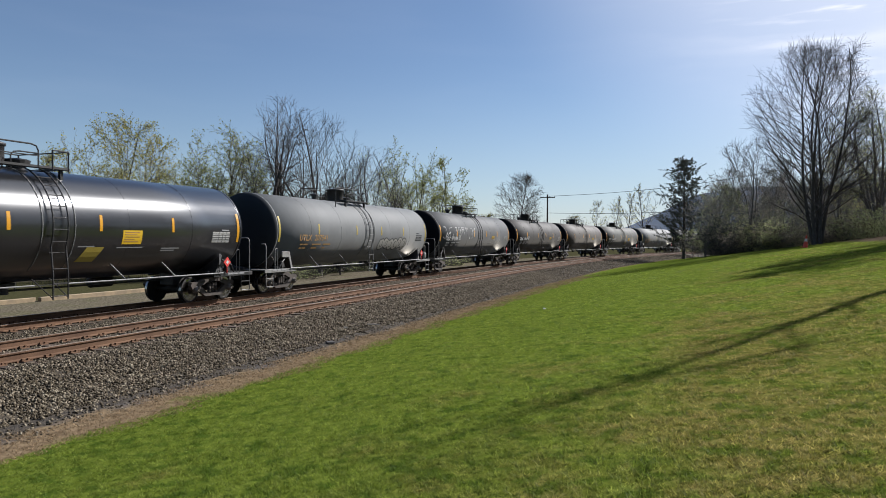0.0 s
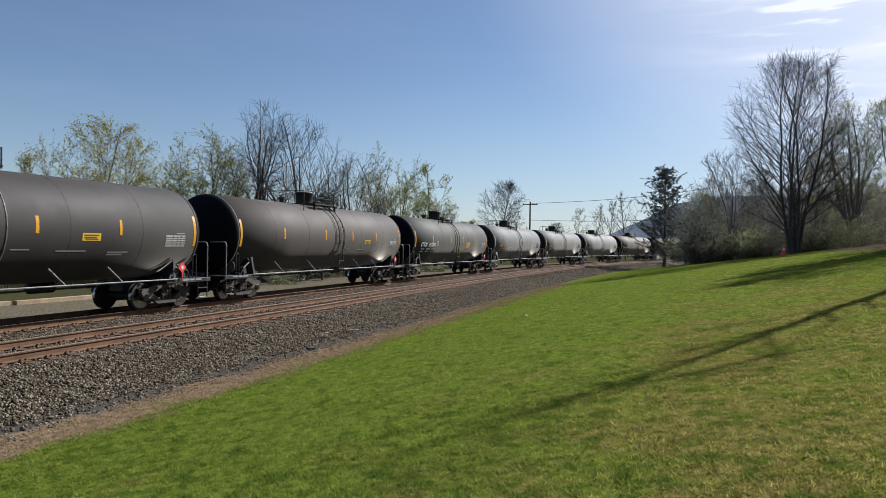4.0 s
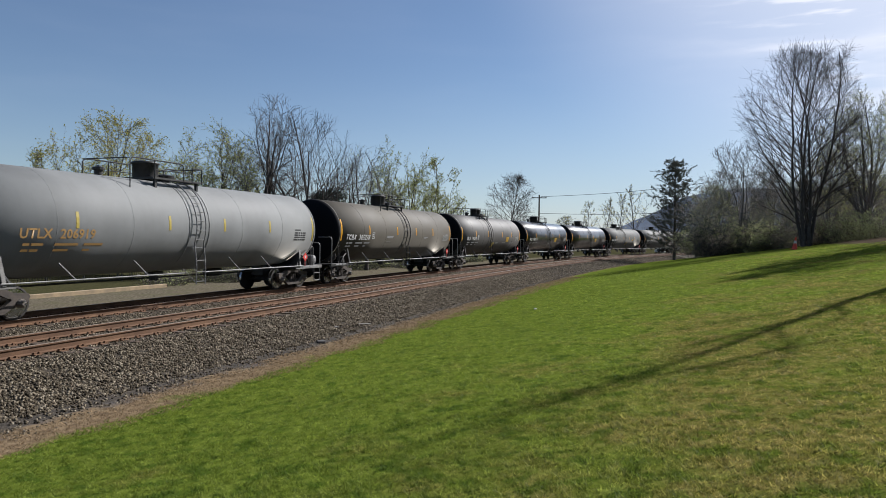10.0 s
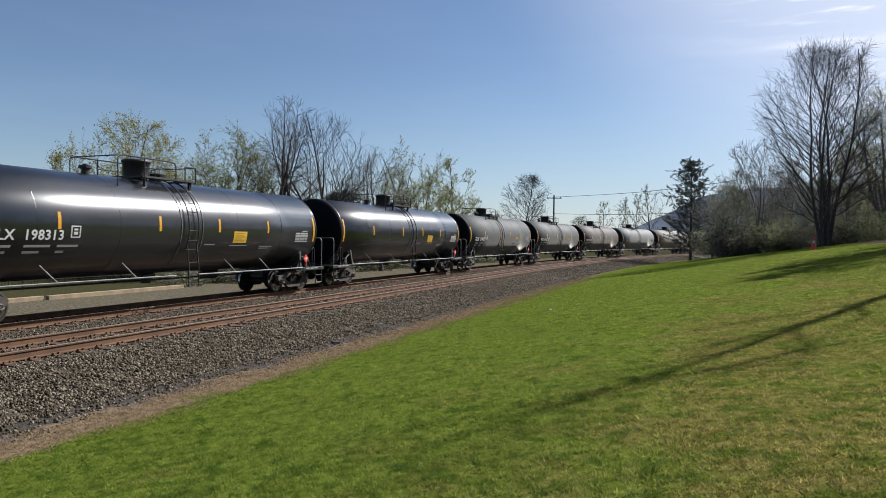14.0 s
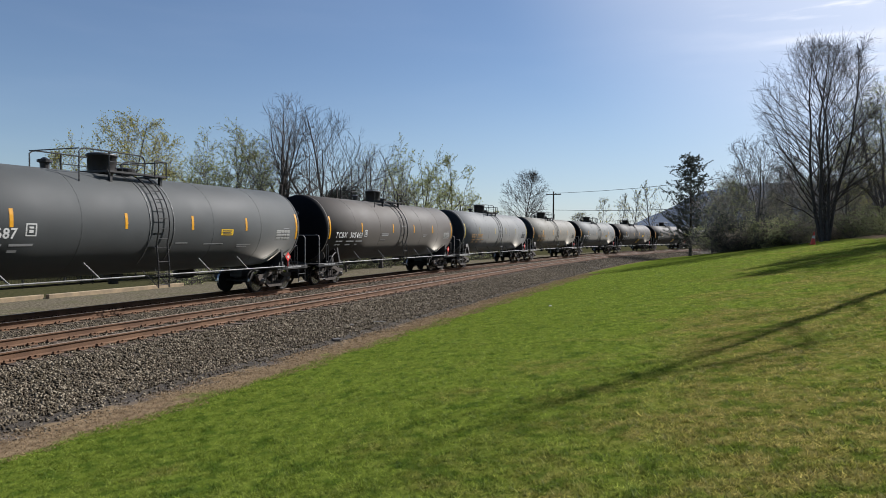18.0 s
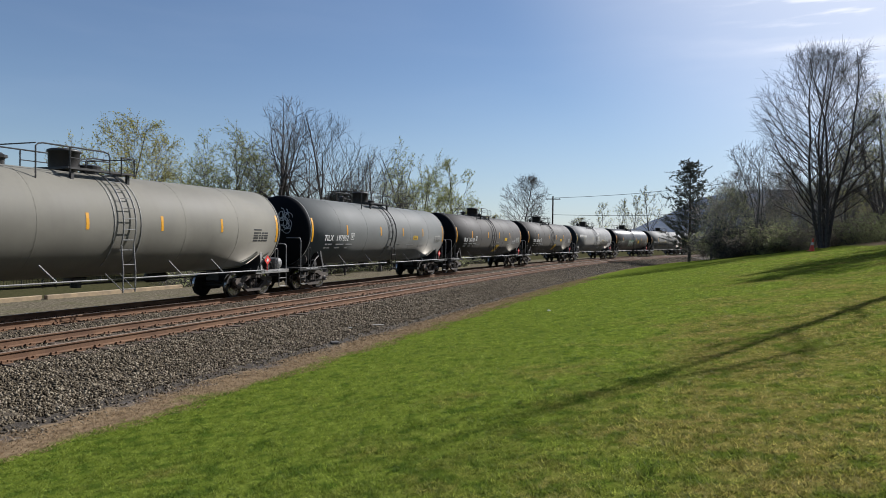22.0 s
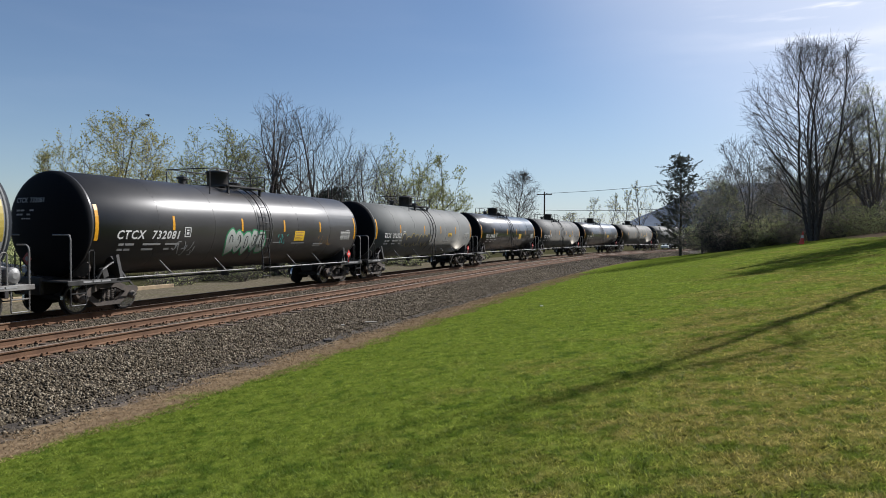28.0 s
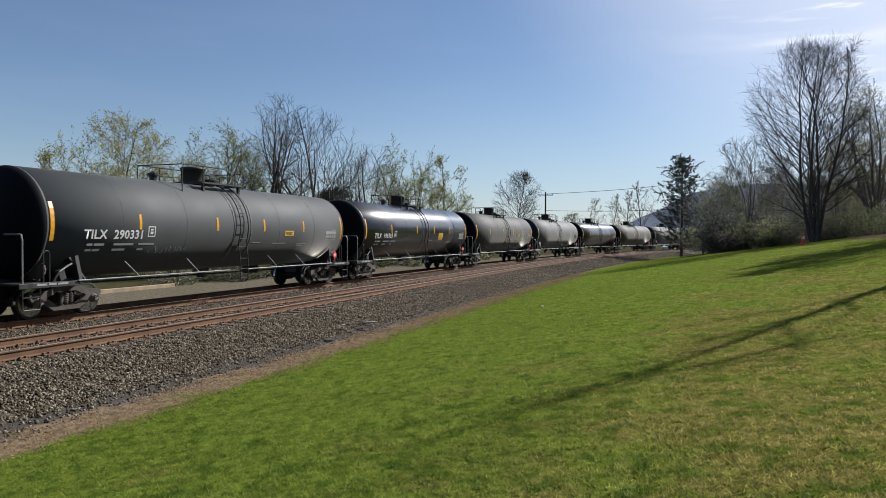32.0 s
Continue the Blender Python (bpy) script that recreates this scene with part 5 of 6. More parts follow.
def make_tree(name, height, radius, seed, low=0.3, limbs=34, branches=8, twigs=6, leaves=0, leaf=None, leaf_size=0.12, lean=0.0, stems=1, girth=0.012, twig_radius=0.009, rise=0.05, tilt=18, ground_fork=False, fork=(26, 50), bend=0.08, wood=None, label="", category="tree"):
    """A tree grown fork by fork: leaders, limbs, branches, twigs; within a rounded outline."""
    rng = random.Random(seed)
    tree = tagged(new(name), label, category)
    shoots = []  # (path, radii, order)

    def shoot(p, d, length, r, order, n, wander, lift):
        path, d = [p.copy()], d.normalized()
        for i in range(n):
            d = (d + Vector((rng.gauss(0, wander), rng.gauss(0, wander), rng.gauss(0, wander) + lift))).normalized()
            path.append(path[-1] + d * (length / n))
        end = 0.12 if order == 0 else 0.3
        shoots.append((path, [r * (1 - (1 - end) * i / n) for i in range(n + 1)], order))
        return path, d

    def along(path, u):
        q = min(len(path) - 1.001, u * (len(path) - 1))
        i = int(q)
        return path[i].lerp(path[i + 1], q - i), (path[i + 1] - path[i]).normalized(), i

    def turned(d, angle, round_by):
        u = d.orthogonal().normalized()
        side = u * math.cos(round_by) + d.cross(u) * math.sin(round_by)
        return d * math.cos(angle) + side * math.sin(angle)

    centre, rz = Vector((0, 0, height * (1 + low) / 2)), height * (1 - low) / 2

    def room(p, d):
        """How far it is from p along d to the rounded outline of the crown."""
        w, near, far = d.normalized(), 0.0, 2.2 * height
        for _ in range(11):
            mid = (near + far) / 2
            q = p + w * mid - centre
            if (q.x * q.x + q.y * q.y) / (radius * radius) + abs(q.z / rz) ** 2.3 < 1:
                near = mid
            else:
                far = mid
        return near

    bole = height * girth
    crotch = 0.0 if ground_fork else height * low * (1.0 if stems == 1 else 0.8)
    leaders = []
    if stems == 1:
        path, _ = shoot(Vector((0, 0, -0.3)), Vector((0, 0, 1)), height * 0.96, bole, 0, 14, 0.045, 0.03)
        leaders.append((path, low * 0.9))
    else:
        top = Vector((0, 0, -0.3))
        if not ground_fork:
            path, _ = shoot(top, Vector((0, 0, 1)), crotch + 0.3, bole, 0, 5, 0.04, 0.02)
            shoots[-1] = (path, [bole * (1.2 - 0.1 * i) for i in range(6)], 0)
            top = path[-1]
        turn0 = rng.random() * 6.283
        for k in range(stems):
            a = turn0 + 6.283 * k / stems + rng.uniform(-0.4, 0.4)
            t = radians(tilt * (0.12 if k == 0 else rng.uniform(0.55, 1.3)))
            d = Vector((math.sin(t) * math.cos(a), math.sin(t) * math.sin(a), math.cos(t)))
            at = top + (Vector((0.28 * math.cos(a), 0.28 * math.sin(a), 0)) if ground_fork else Vector((0, 0, -0.1)))
            reach = max(room(at + d * crotch * 0.3, d), 0.4 * height)
            path, _ = shoot(at, d, reach, bole * 0.68, 0, 12, bend, 0.01)
            leaders.append((path, low * 1.1 if ground_fork else 0.08))
    each = max(3, round(limbs / len(leaders)))
    for path, first in leaders:
        base_r = bole if len(leaders) == 1 else bole * 0.68
        for j in range(each):
            v = (j + rng.uniform(0.1, 0.9)) / each
            u = first + (0.96 - first) * v
            p, d, i = along(path, u)
            wide = rng.uniform(*fork) if v < 0.75 else rng.uniform(20, 36)
            way = turned(d, radians(wide), j * 2.4 + rng.uniform(-0.5, 0.5))
            l1 = max(0.08 * height, min(room(p, way + Vector((0, 0, rise * 3))) * rng.uniform(0.72, 1.0), 0.5 * height))
            r1 = max(0.018, base_r * (1 - 0.88 * u) * 0.46)
            limb, _ = shoot(p, way, l1, r1, 1, 8, 0.1, rise)
            for c in range(branches):
                u2 = 0.2 + 0.8 * (c + rng.random()) / branches
                p2, d2, i2 = along(limb, u2)
                way = turned(d2, radians(rng.uniform(24, 52)), rng.random() * 6.283)
                l2 = max(0.03 * height, min(room(p2, way), radius * rng.uniform(0.32, 0.62)))
                branch, _ = shoot(p2, way, l2, max(twig_radius * 1.3, r1 * (1 - 0.7 * u2) * 0.5), 2, 5, 0.13, rise)
                for e in range(twigs):
                    u3 = 0.2 + 0.8 * (e + rng.random()) / twigs
                    p3, d3, _ = along(branch, u3)
                    shoot(p3, turned(d3, radians(rng.uniform(22, 58)), rng.random() * 6.283), radius * rng.uniform(0.1, 0.24), twig_radius, 3, 2, 0.12, rise * 0.6)

    def beyond(p):
        """How far out p lies, as a share of the crown's outline."""
        q = p - centre
        return math.sqrt((q.x * q.x + q.y * q.y) / (radius * radius) + abs(q.z / rz) ** 2.3)

    if stems > 1 and not ground_fork:
        shoots = [row for row in shoots if row[2] < 2 or beyond(row[0][-1]) < rng.uniform(1.0, 1.16) or row[0][-1].z < low * height]
    kz = height / max(path[-1].z for path, _, _ in shoots)
    tv, tf, wv, wf, tips = [], [], [], [], []
    for path, radii, order in shoots:
        path = [Vector((p.x + lean * max(0, p.z) * kz, p.y, p.z * kz)) for p in path]
        if order == 0:
            tube(tv, tf, path, radii, 7)
        else:
            tube(wv, wf, path, radii, 5 if order == 1 else 3)
        if order == 3:
            tips.append((path[0], path[-1]))
    bark, twig = wood or (BARK, TWIG)
    mesh_object("trunk", tv, tf, bark, tree, True)
    tagged(mesh_object("branchwork", wv, wf, twig, tree), "", "", "", "stuff")
    if leaves:
        crown(tree, tips, leaves, leaf, leaf_size, rng)
    return tree


def crown(tree, tips, count, material, size, rng, name="leaves"):
    verts, faces = [], []
    for k in range(count):
        a, b = tips[rng.randrange(len(tips))]
        c = a.lerp(b, rng.random() * 1.1) + Vector((rng.gauss(0, 0.05), rng.gauss(0, 0.05), rng.gauss(0, 0.05)))
        u = Vector((rng.gauss(0, 1), rng.gauss(0, 1), rng.gauss(0, 1))).normalized()
        w = u.orthogonal().normalized()
        r = size * rng.uniform(0.5, 1.2)
        base = len(verts)
        verts += [c - u * r, c + w * r * 0.5, c + u * r, c - w * r * 0.5]
        faces.append((base, base + 1, base + 2, base + 3))
    return tagged(mesh_object(name, verts, faces, material, tree), "", "", "", "stuff")


def make_evergreen(name, height, spread, seed, count=9000, leaf=EVERGREEN, label="", trunk_clear=0.08, limbs=95, leaf_size=0.0):
    rng = random.Random(seed)
    tree = tagged(new(name), label, "tree")
    tv, tf, tips = [], [], []
    path, radii = grow(rng, Vector((0, 0, -0.3)), Vector((0, 0, 1)), height + 0.3, height * 0.018, 0.1, 0.02, 8)
    tube(tv, tf, path, radii, 7)
    for j in range(limbs):
        u = trunk_clear + (0.98 - trunk_clear) * (j + rng.random()) / limbs
        p0 = path[min(7, int(u * 8))].lerp(path[min(8, int(u * 8) + 1)], u * 8 % 1)
        b = j * 2.4 + rng.random()
        reach = spread * (1 - u) ** 0.42 * rng.uniform(0.35, 1.2) * (1 if u > 0.2 else 0.6 + 2 * u) + 0.15
        limb, lr = grow(rng, p0, Vector((math.cos(b), math.sin(b), 0.35)), reach, 0.04 * (1 - u) + 0.012, 0.05, 0.1, 4)
        tube(tv, tf, limb, lr, 4)
        tips += [(limb[i] + Vector((rng.gauss(0, 0.3), rng.gauss(0, 0.3), rng.gauss(0, 0.25))), limb[i + 1] + Vector((rng.gauss(0, 0.35), rng.gauss(0, 0.35), rng.gauss(0, 0.25)))) for i in range(1, 4)]
    mesh_object("trunk", tv, tf, BARK, tree, True)
    crown(tree, tips, count, leaf, leaf_size or 0.12 * height / 10, rng)
    return tree


def make_bush(name, width, height, seed, count, leaf, label, size=0.12, category="bush"):
    rng = random.Random(seed)
    bush = tagged(new(name), label, category)
    tv, tf, tips = [], [], []
    for j in range(46):
        b, r = rng.random() * 6.283, rng.random() ** 0.5
        start_at = Vector((math.cos(b) * r * width * 0.3, math.sin(b) * r * width * 0.3, -0.1))
        limb, lr = grow(rng, start_at, Vector((math.cos(b) * r, math.sin(b) * r, 1.0)), height * rng.uniform(0.7, 1.15), 0.02, 0.0, 0.16, 5)
        tube(tv, tf, limb, lr, 3)
        for i in range(1, 6):
            for q in range(2):
                v = Vector((rng.gauss(0, 1), rng.gauss(0, 1), rng.gauss(0.3, 0.7))).normalized() * height * 0.28
                tube(tv, tf, [limb[i], limb[i] + v * 0.5, limb[i] + v], [0.012, 0.009, 0.006], 3)
                tips.append((limb[i], limb[i] + v))
    mesh_object("stem", tv, tf, TWIG, bush)
    crown(bush, tips, count, leaf, size, rng)
    return bush


def by_view(px, depth, z):
    """A spot at that depth straight ahead, on the bearing of a column of the view at 13 s."""
    return ((px - 784) / 1200 * depth, depth, z)


def stand(tree, px, depth, z, turn=0.0):
    x, y, z = by_view(px, depth, z)
    tree.matrix_basis = pose(x, y, z, 0, 0, turn)
    return tree


def droop_limb(tree):
    """A broken limb that hangs from high on the trunk, with its twigs."""
    rng = random.Random(61)
    back = tree.matrix_basis.inverted()
    path = [back @ Vector(p) for p in ((19.44, 21.2, 16.6), (19.25, 20.7, 16.2), (19.05, 20.25, 15.6), (19.05, 19.95, 14.9), (19.15, 19.75, 14.1))]
    tv, tf = [], []
    tube(tv, tf, path, [0.07, 0.06, 0.055, 0.045, 0.03], 6)
    for a, b in zip(path[1:], path[2:]):
        for _ in range(9):
            p = a.lerp(b, rng.random())
            v = ((b - a).normalized() * 0.7 + Vector((rng.gauss(0, 0.35), rng.gauss(0, 0.35), rng.gauss(0, 0.35)))) * rng.uniform(0.4, 0.9)
            tube(tv, tf, [p, p + v * 0.5 + Vector((0, 0, 0.04)), p + v], [0.028, 0.022, 0.014], 4)
    return mesh_object("drooping_limb", tv, tf, BARK, tree)


def plant():
    far_z = -0.45
    stand(make_tree("budding_tree", 11.5, 4.6, 11, 0.06, 90, 10, 7, 30000, BUDS_YELLOW, 0.07, stems=10, tilt=46, girth=0.016, twig_radius=0.009, rise=0.01, fork=(20, 42), bend=0.06, label="round budding tree with yellow-green catkins behind the railway"), 208, 48, far_z)
    stand(make_tree("budding_tree", 11.3, 3.5, 12, 0.1, 60, 10, 7, 12000, BUDS_GREEN, 0.075, stems=6, tilt=34, girth=0.017, twig_radius=0.009, rise=0.01, fork=(22, 44), bend=0.07, label="slender tree with sparse fresh green leaves"), 386, 48, far_z)
    stand(make_tree("bare_tree", 13.2, 3.1, 13, 0.36, 32, 9, 6, stems=3, tilt=28, girth=0.02, twig_radius=0.009, rise=0.01, fork=(28, 56), bend=0.08, label="tall bare dark tree behind the railway"), 497, 48, far_z)
    stand(make_tree("bare_tree", 12.3, 3.8, 14, 0.16, 50, 9, 6, stems=6, tilt=34, girth=0.018, twig_radius=0.009, rise=0.01, fork=(24, 48), bend=0.07, label="spreading bare tree behind the railway"), 566, 49, far_z, 40)
    stand(make_tree("bare_tree", 9.4, 2.6, 20, 0.3, 20, 8, 5, 600, BUDS_GREEN, 0.08, twig_radius=0.009, label="thin bare tree behind the railway"), 445, 52, far_z)
    stand(make_tree("evergreen_tree", 6.6, 2.1, 15, 0.1, 30, 8, 5, 12000, EVERGREEN, 0.1, fork=(42, 72), label="dark broad evergreen behind the railway"), 602, 51, far_z)
    stand(make_tree("bare_tree", 10.9, 3.6, 16, 0.1, 46, 9, 6, 900, BUDS_GREEN, 0.07, stems=5, tilt=36, girth=0.018, twig_radius=0.010, rise=0.01, fork=(22, 46), bend=0.07, label="bare tree with a few opening buds"), 664, 57, far_z)
    stand(make_tree("budding_tree", 12.6, 3.4, 17, 0.14, 44, 9, 6, 9000, BUDS_GREEN, 0.085, stems=5, tilt=30, girth=0.018, twig_radius=0.011, rise=0.01, fork=(22, 46), bend=0.07, label="tree with small pale green leaves"), 728, 66, far_z)
    stand(make_tree("budding_tree", 12.0, 3.1, 18, 0.12, 40, 9, 6, 9000, BUDS_GREEN, 0.09, stems=5, tilt=30, girth=0.018, twig_radius=0.011, rise=0.01, fork=(22, 46), bend=0.07, label="small tree with pale opening leaves"), 790, 74, far_z)
    stand(make_tree("bare_tree", 13.5, 4.1, 19, 0.25, 46, 9, 6, rise=0.04, twig_radius=0.013, fork=(38, 60), label="round-headed bare tree far behind the railway"), 918, 105, far_z)
    for k, (px, top, d, r) in enumerate(((1057, 352, 170, 2.2), (1085, 345, 165, 2.6), (1108, 338, 160, 2.4), (1140, 324, 150, 3.0), (1022, 378, 180, 4.0), (880, 375, 150, 3.0), (850, 380, 140, 2.6))):
        stand(make_tree("bare_tree", (424 - top) / 1200 * d + 2.8, r, 30 + k, 0.3, 16, 7, 5, 500, BUDS_YELLOW, 0.13, twig_radius=0.02, label="thin bare tree in the distance"), px, d, far_z)
    stand(make_evergreen("cedar", 12.6, 5.0, 21, 30000, label="dark evergreen cedar at the edge of the lawn", trunk_clear=0.1, limbs=190, leaf_size=0.1), 1210, 88, 0.1)
    stand(make_tree("bare_tree", 20.3, 5.9, 22, 0.06, 120, 9, 6, lean=-0.085, stems=5, tilt=7, ground_fork=True, rise=0.035, girth=0.0135, twig_radius=0.0095, fork=(30, 56), bend=0.05, label="tall many-stemmed bare tree at the edge of the lawn"), 1446, 66, 2.0)
    stand(make_tree("bare_tree", 12.5, 4.4, 23, 0.15, 34, 9, 7, stems=4, tilt=26, twig_radius=0.011, wood=HAZED_WOOD, label="spreading bare tree at the edge of the lawn"), 1325, 74, 1.4)
    stand(make_tree("budding_tree", 16.8, 5.0, 24, 0.08, 60, 9, 6, 15000, BUDS_GREEN, 0.08, stems=6, tilt=22, girth=0.018, twig_radius=0.011, rise=0.02, fork=(24, 48), wood=HAZED_WOOD, label="tall rounded tree coming into yellow-green leaf"), 1546, 72, 2.8)
    stand(make_tree("budding_tree", 12.5, 4.2, 25, 0.12, 34, 9, 6, 9000, BUDS_YELLOW, 0.08, twig_radius=0.012, stems=4, tilt=24, wood=HAZED_WOOD, label="thicket tree with yellow-green buds"), 1490, 82, 2.6)
    stand(make_tree("budding_tree", 15.5, 4.2, 27, 0.2, 34, 9, 6, 9000, BUDS_GREEN, 0.08, twig_radius=0.012, stems=3, wood=HAZED_WOOD, label="tall tree coming into pale leaf"), 1650, 66, 3.2)
    slender = stand(make_tree("bare_tree", 17.5, 2.2, 26, 0.4, 14, 5, 4, girth=0.016, lean=0.15, fork=(42, 72), label="tall slender bare tree with a drooping limb beside the lawn"), 1814, 23.3, 2.2, -105)
    droop_limb(slender)
    # bare trees beside the lawn, whose shadows lie across it
    model = make_tree("bare_tree", 18.5, 4.2, 28, 0.3, 26, 7, 5, girth=0.013, twig_radius=0.015, label="bare tree standing beside the lawn")
    stand(model, 1800, 38, 2.6)
    for px, d, z, turn in ((1775, 47, 2.8, 70), (1790, 56, 3.3, 160), (1760, 62, 3.2, 250), (2100, 34, 3.0, 30)):
        x, y, z = by_view(px, d, z)
        copy_thing(model, pose(x, y, z, 0, 0, turn))
    # unseen dark wood behind the camera, added to shut off the low sky
    dark = make_evergreen("evergreen_tree", 13.0, 3.8, 29, 5000, label="tall dark evergreen out of view, added to block light", trunk_clear=0.02)
    dark.matrix_basis = pose(10, -14, 1.9)
    for k in range(17):
        a = radians(80 + 150 * k / 16)
        r = 24 + 5 * (k % 3)
        copy_thing(dark, pose(r * math.sin(a) + 2, r * math.cos(a), 1.6 + 0.05 * r * math.sin(a), 0, 0, 47 * k))
    # two more out of view, set where their shade falls on the lawn
    for x, y, z, turn in ((46, 53, 3.3, 220), (53, 60, 3.7, 300)):
        copy_thing(dark, pose(x, y, z, 0, 0, turn))
    # narrow evergreens kept out of view, added to cast shade bands across the lawn
    tall = make_evergreen("evergreen_tree", 25.0, 2.9, 129, 6500, label="very tall unseen evergreen, added to shade the lawn", trunk_clear=0.25)
    tall.matrix_basis = pose(39.8, 46.2, 2.9)
    copy_thing(tall, pose(42.6, 50.0, 3.1, 0, 0, 200))
    copy_thing(tall, pose(47.0, 52.6, 3.3, 0, 0, 80))
    # more unseen evergreens beside the lawn, added to block the low bright sky
    for k in range(12):
        a = radians(44 + 3.4 * k)
        r = 52 + 7 * (k % 3)
        copy_thing(dark, pose(r * math.sin(a), r * math.cos(a), 3.6 + 0.03 * r * math.sin(a), 0, 0, 61 * k))
    # the thicket behind the lawn
    rng = random.Random(77)
    models = [make_tree("bare_tree", 9.0, 2.6, 100, 0.12, 22, 9, 6, 1600, BRUSH, 0.05, stems=2, twig_radius=0.014, wood=HAZED_WOOD, label="thin bare thicket tree behind the lawn"),
              make_tree("bare_tree", 11.0, 2.8, 101, 0.18, 24, 9, 6, 1300, BRUSH, 0.05, twig_radius=0.014, wood=HAZED_WOOD, label="bare thicket tree behind the lawn"),
              make_tree("budding_tree", 8.0, 2.8, 102, 0.1, 22, 9, 6, 2600, BUSH, 0.06, stems=3, twig_radius=0.015, wood=HAZED_WOOD, label="thicket tree with a few yellow-green buds"),
              make_bush("bush", 5.0, 3.4, 103, 5200, BUSH, "tangled green bush in the thicket behind the lawn", 0.07),
              make_bush("bush", 5.0, 3.0, 104, 2400, BRUSH, "brown leafless brush behind the lawn", 0.06)]
    for k in range(84):
        px = 1248 + 420 * ((k * 0.618) % 1)
        d = rng.uniform(72, 120)
        i = rng.choice((0, 0, 1, 1, 2, 3, 4, 4))
        if i > 2:
            d = rng.uniform(70, 84)
        z = 0.55 + (px - 1248) / 340 * 2.2
        x, y, z = by_view(px, d, z)
        m = pose(x, y, z, 0, 0, rng.uniform(0, 360))
        if k < 5:
            models[k].matrix_basis = m
        else:
            copy_thing(models[i], m)
    for px, d, w, h, leaf in ((1300, 71, 4.5, 4.2, EVERGREEN), (1272, 74, 3.8, 3.2, BUSH), (1340, 70, 3.6, 2.6, BUSH), (1520, 66, 5.0, 3.2, BUSH), (1570, 64, 5.0, 3.0, BUSH), (1480, 70, 4.0, 2.8, BRUSH), (1390, 70, 3.6, 2.6, BRUSH)):
        stand(make_bush("bush", w, h, int(px), 9000 if leaf is EVERGREEN else 6000, leaf, "leafy bush at the foot of the trees beside the lawn", 0.075), px, d, 0.75 + (px - 1262) / 340 * 2.1)


def far_side():
    """What shows under and behind the cars: kerb, fence, weeds, parked cars, pole and ridge."""
    bm = bmesh.new()
    length = 8.0
    box(bm, (length, 0.22, 0.3), pose(0, 0, 0), 0.02)
    first = part("kerb_beam", bm, KERB, None)
    kerb = tagged(new("kerb"), "low tan timber kerb along the gravel", "kerb", "", "structure")
    first.parent = kerb
    first.matrix_basis = line_pose(17.3, -8.4, -0.42)
    for s in (9.2, 1.1, -7.0, -15.1, -23.2, -31.3):
        same_part("kerb_beam", first, kerb, line_pose(s, -8.4 - 0.02 * (17.3 - s), -0.42))
    fence = tagged(new("metal_fence"), "black metal picket fence beyond the gravel", "fence")
    bm = bmesh.new()
    rod(bm, (0, 0, -0.1), (0, 0, 1.25), 0.035, 6)
    post = part("post", bm, BLACK_STEEL, fence)
    bm = bmesh.new()
    for z in (0.2, 1.1):
        box(bm, (2.4, 0.03, 0.04), pose(1.2, 0, z))
    rail = part("rail", bm, BLACK_STEEL, fence)
    bm = bmesh.new()
    rod(bm, (0, 0, 0.08), (0, 0, 1.2), 0.011, 4)
    picket = part("picket", bm, BLACK_STEEL, fence)
    for i in range(34):
        m = line_pose(-12 + 2.4 * i, -14.5, -0.46)
        if i == 0:
            post.matrix_basis = rail.matrix_basis = m
            picket.matrix_basis = m @ pose(0.1, 0, 0)
        else:
            same_part("post", post, fence, m), same_part("rail", rail, fence, m)
        if i < 21:
            for q in range(1 if i == 0 else 0, 14):
                same_part("picket", picket, fence, m @ pose(0.17 * (q + 0.6), 0, 0))
    for k, (s, lat, colour) in enumerate(((14, -22, WHITE_CAR), (20.5, -22.5, GREY_CAR), (26, -22, WHITE_CAR), (33, -22.5, DARK_CAR), (3, -22, DARK_CAR), (150, -9.5, WHITE_CAR))):
        parked_car(s, lat, colour, ("white", "grey", "white", "dark", "dark", "white")[k])
    model = make_bush("weeds", 2.6, 1.0, 61, 600, BUSH, "dry straggling weeds beside the gravel", 0.05, "weeds")
    model.matrix_basis = line_pose(26.5, -8.5, -0.46)
    rng = random.Random(9)
    for k in range(34):
        copy_thing(model, line_pose(22.5 + 1.5 * k + rng.uniform(-0.5, 0.5), -8.2 + rng.uniform(-2.6, 1.2), -0.5) @ pose(0, 0, 0, 0, 0, rng.uniform(0, 360)))
    hedge = make_bush("bush", 4.5, 2.8, 62, 4200, BUSH, "dark tangled shrub behind the fence", 0.12)
    hedge.matrix_basis = line_pose(-10, -30, -0.5)
    for k in range(30):
        copy_thing(hedge, line_pose(-10 + 4.2 * (k + 1) + rng.uniform(-1, 1), -30 + rng.uniform(-3, 3), -0.6) @ pose(0, 0, 0, 0, 0, rng.uniform(0, 360)))
    # utility pole and its wires
    pole = tagged(new("utility_pole"), "weathered wooden utility pole with a cross-arm and wires", "utility pole")
    x, y, z = by_view(968, 118, -0.5)
    bm = bmesh.new()
    rod(bm, (0, 0, -0.3), (0, 0, 10.6), 0.17, 8, 0.12)
    part("post", bm, TIE_WOOD, pole)
    bm = bmesh.new()
    box(bm, (2.6, 0.12, 0.14), pose(0, 0, 10.1), 0.01)
    part("cross_arm", bm, TIE_WOOD, pole)
    for dx in (-1.15, 0.35, 1.15):
        bm = bmesh.new()
        lathe(bm, [(0, 0.05), (0.08, 0.07), (0.16, 0.05), (0.2, 0.03)], 8, pose(dx, 0, 10.17, 0, -90))
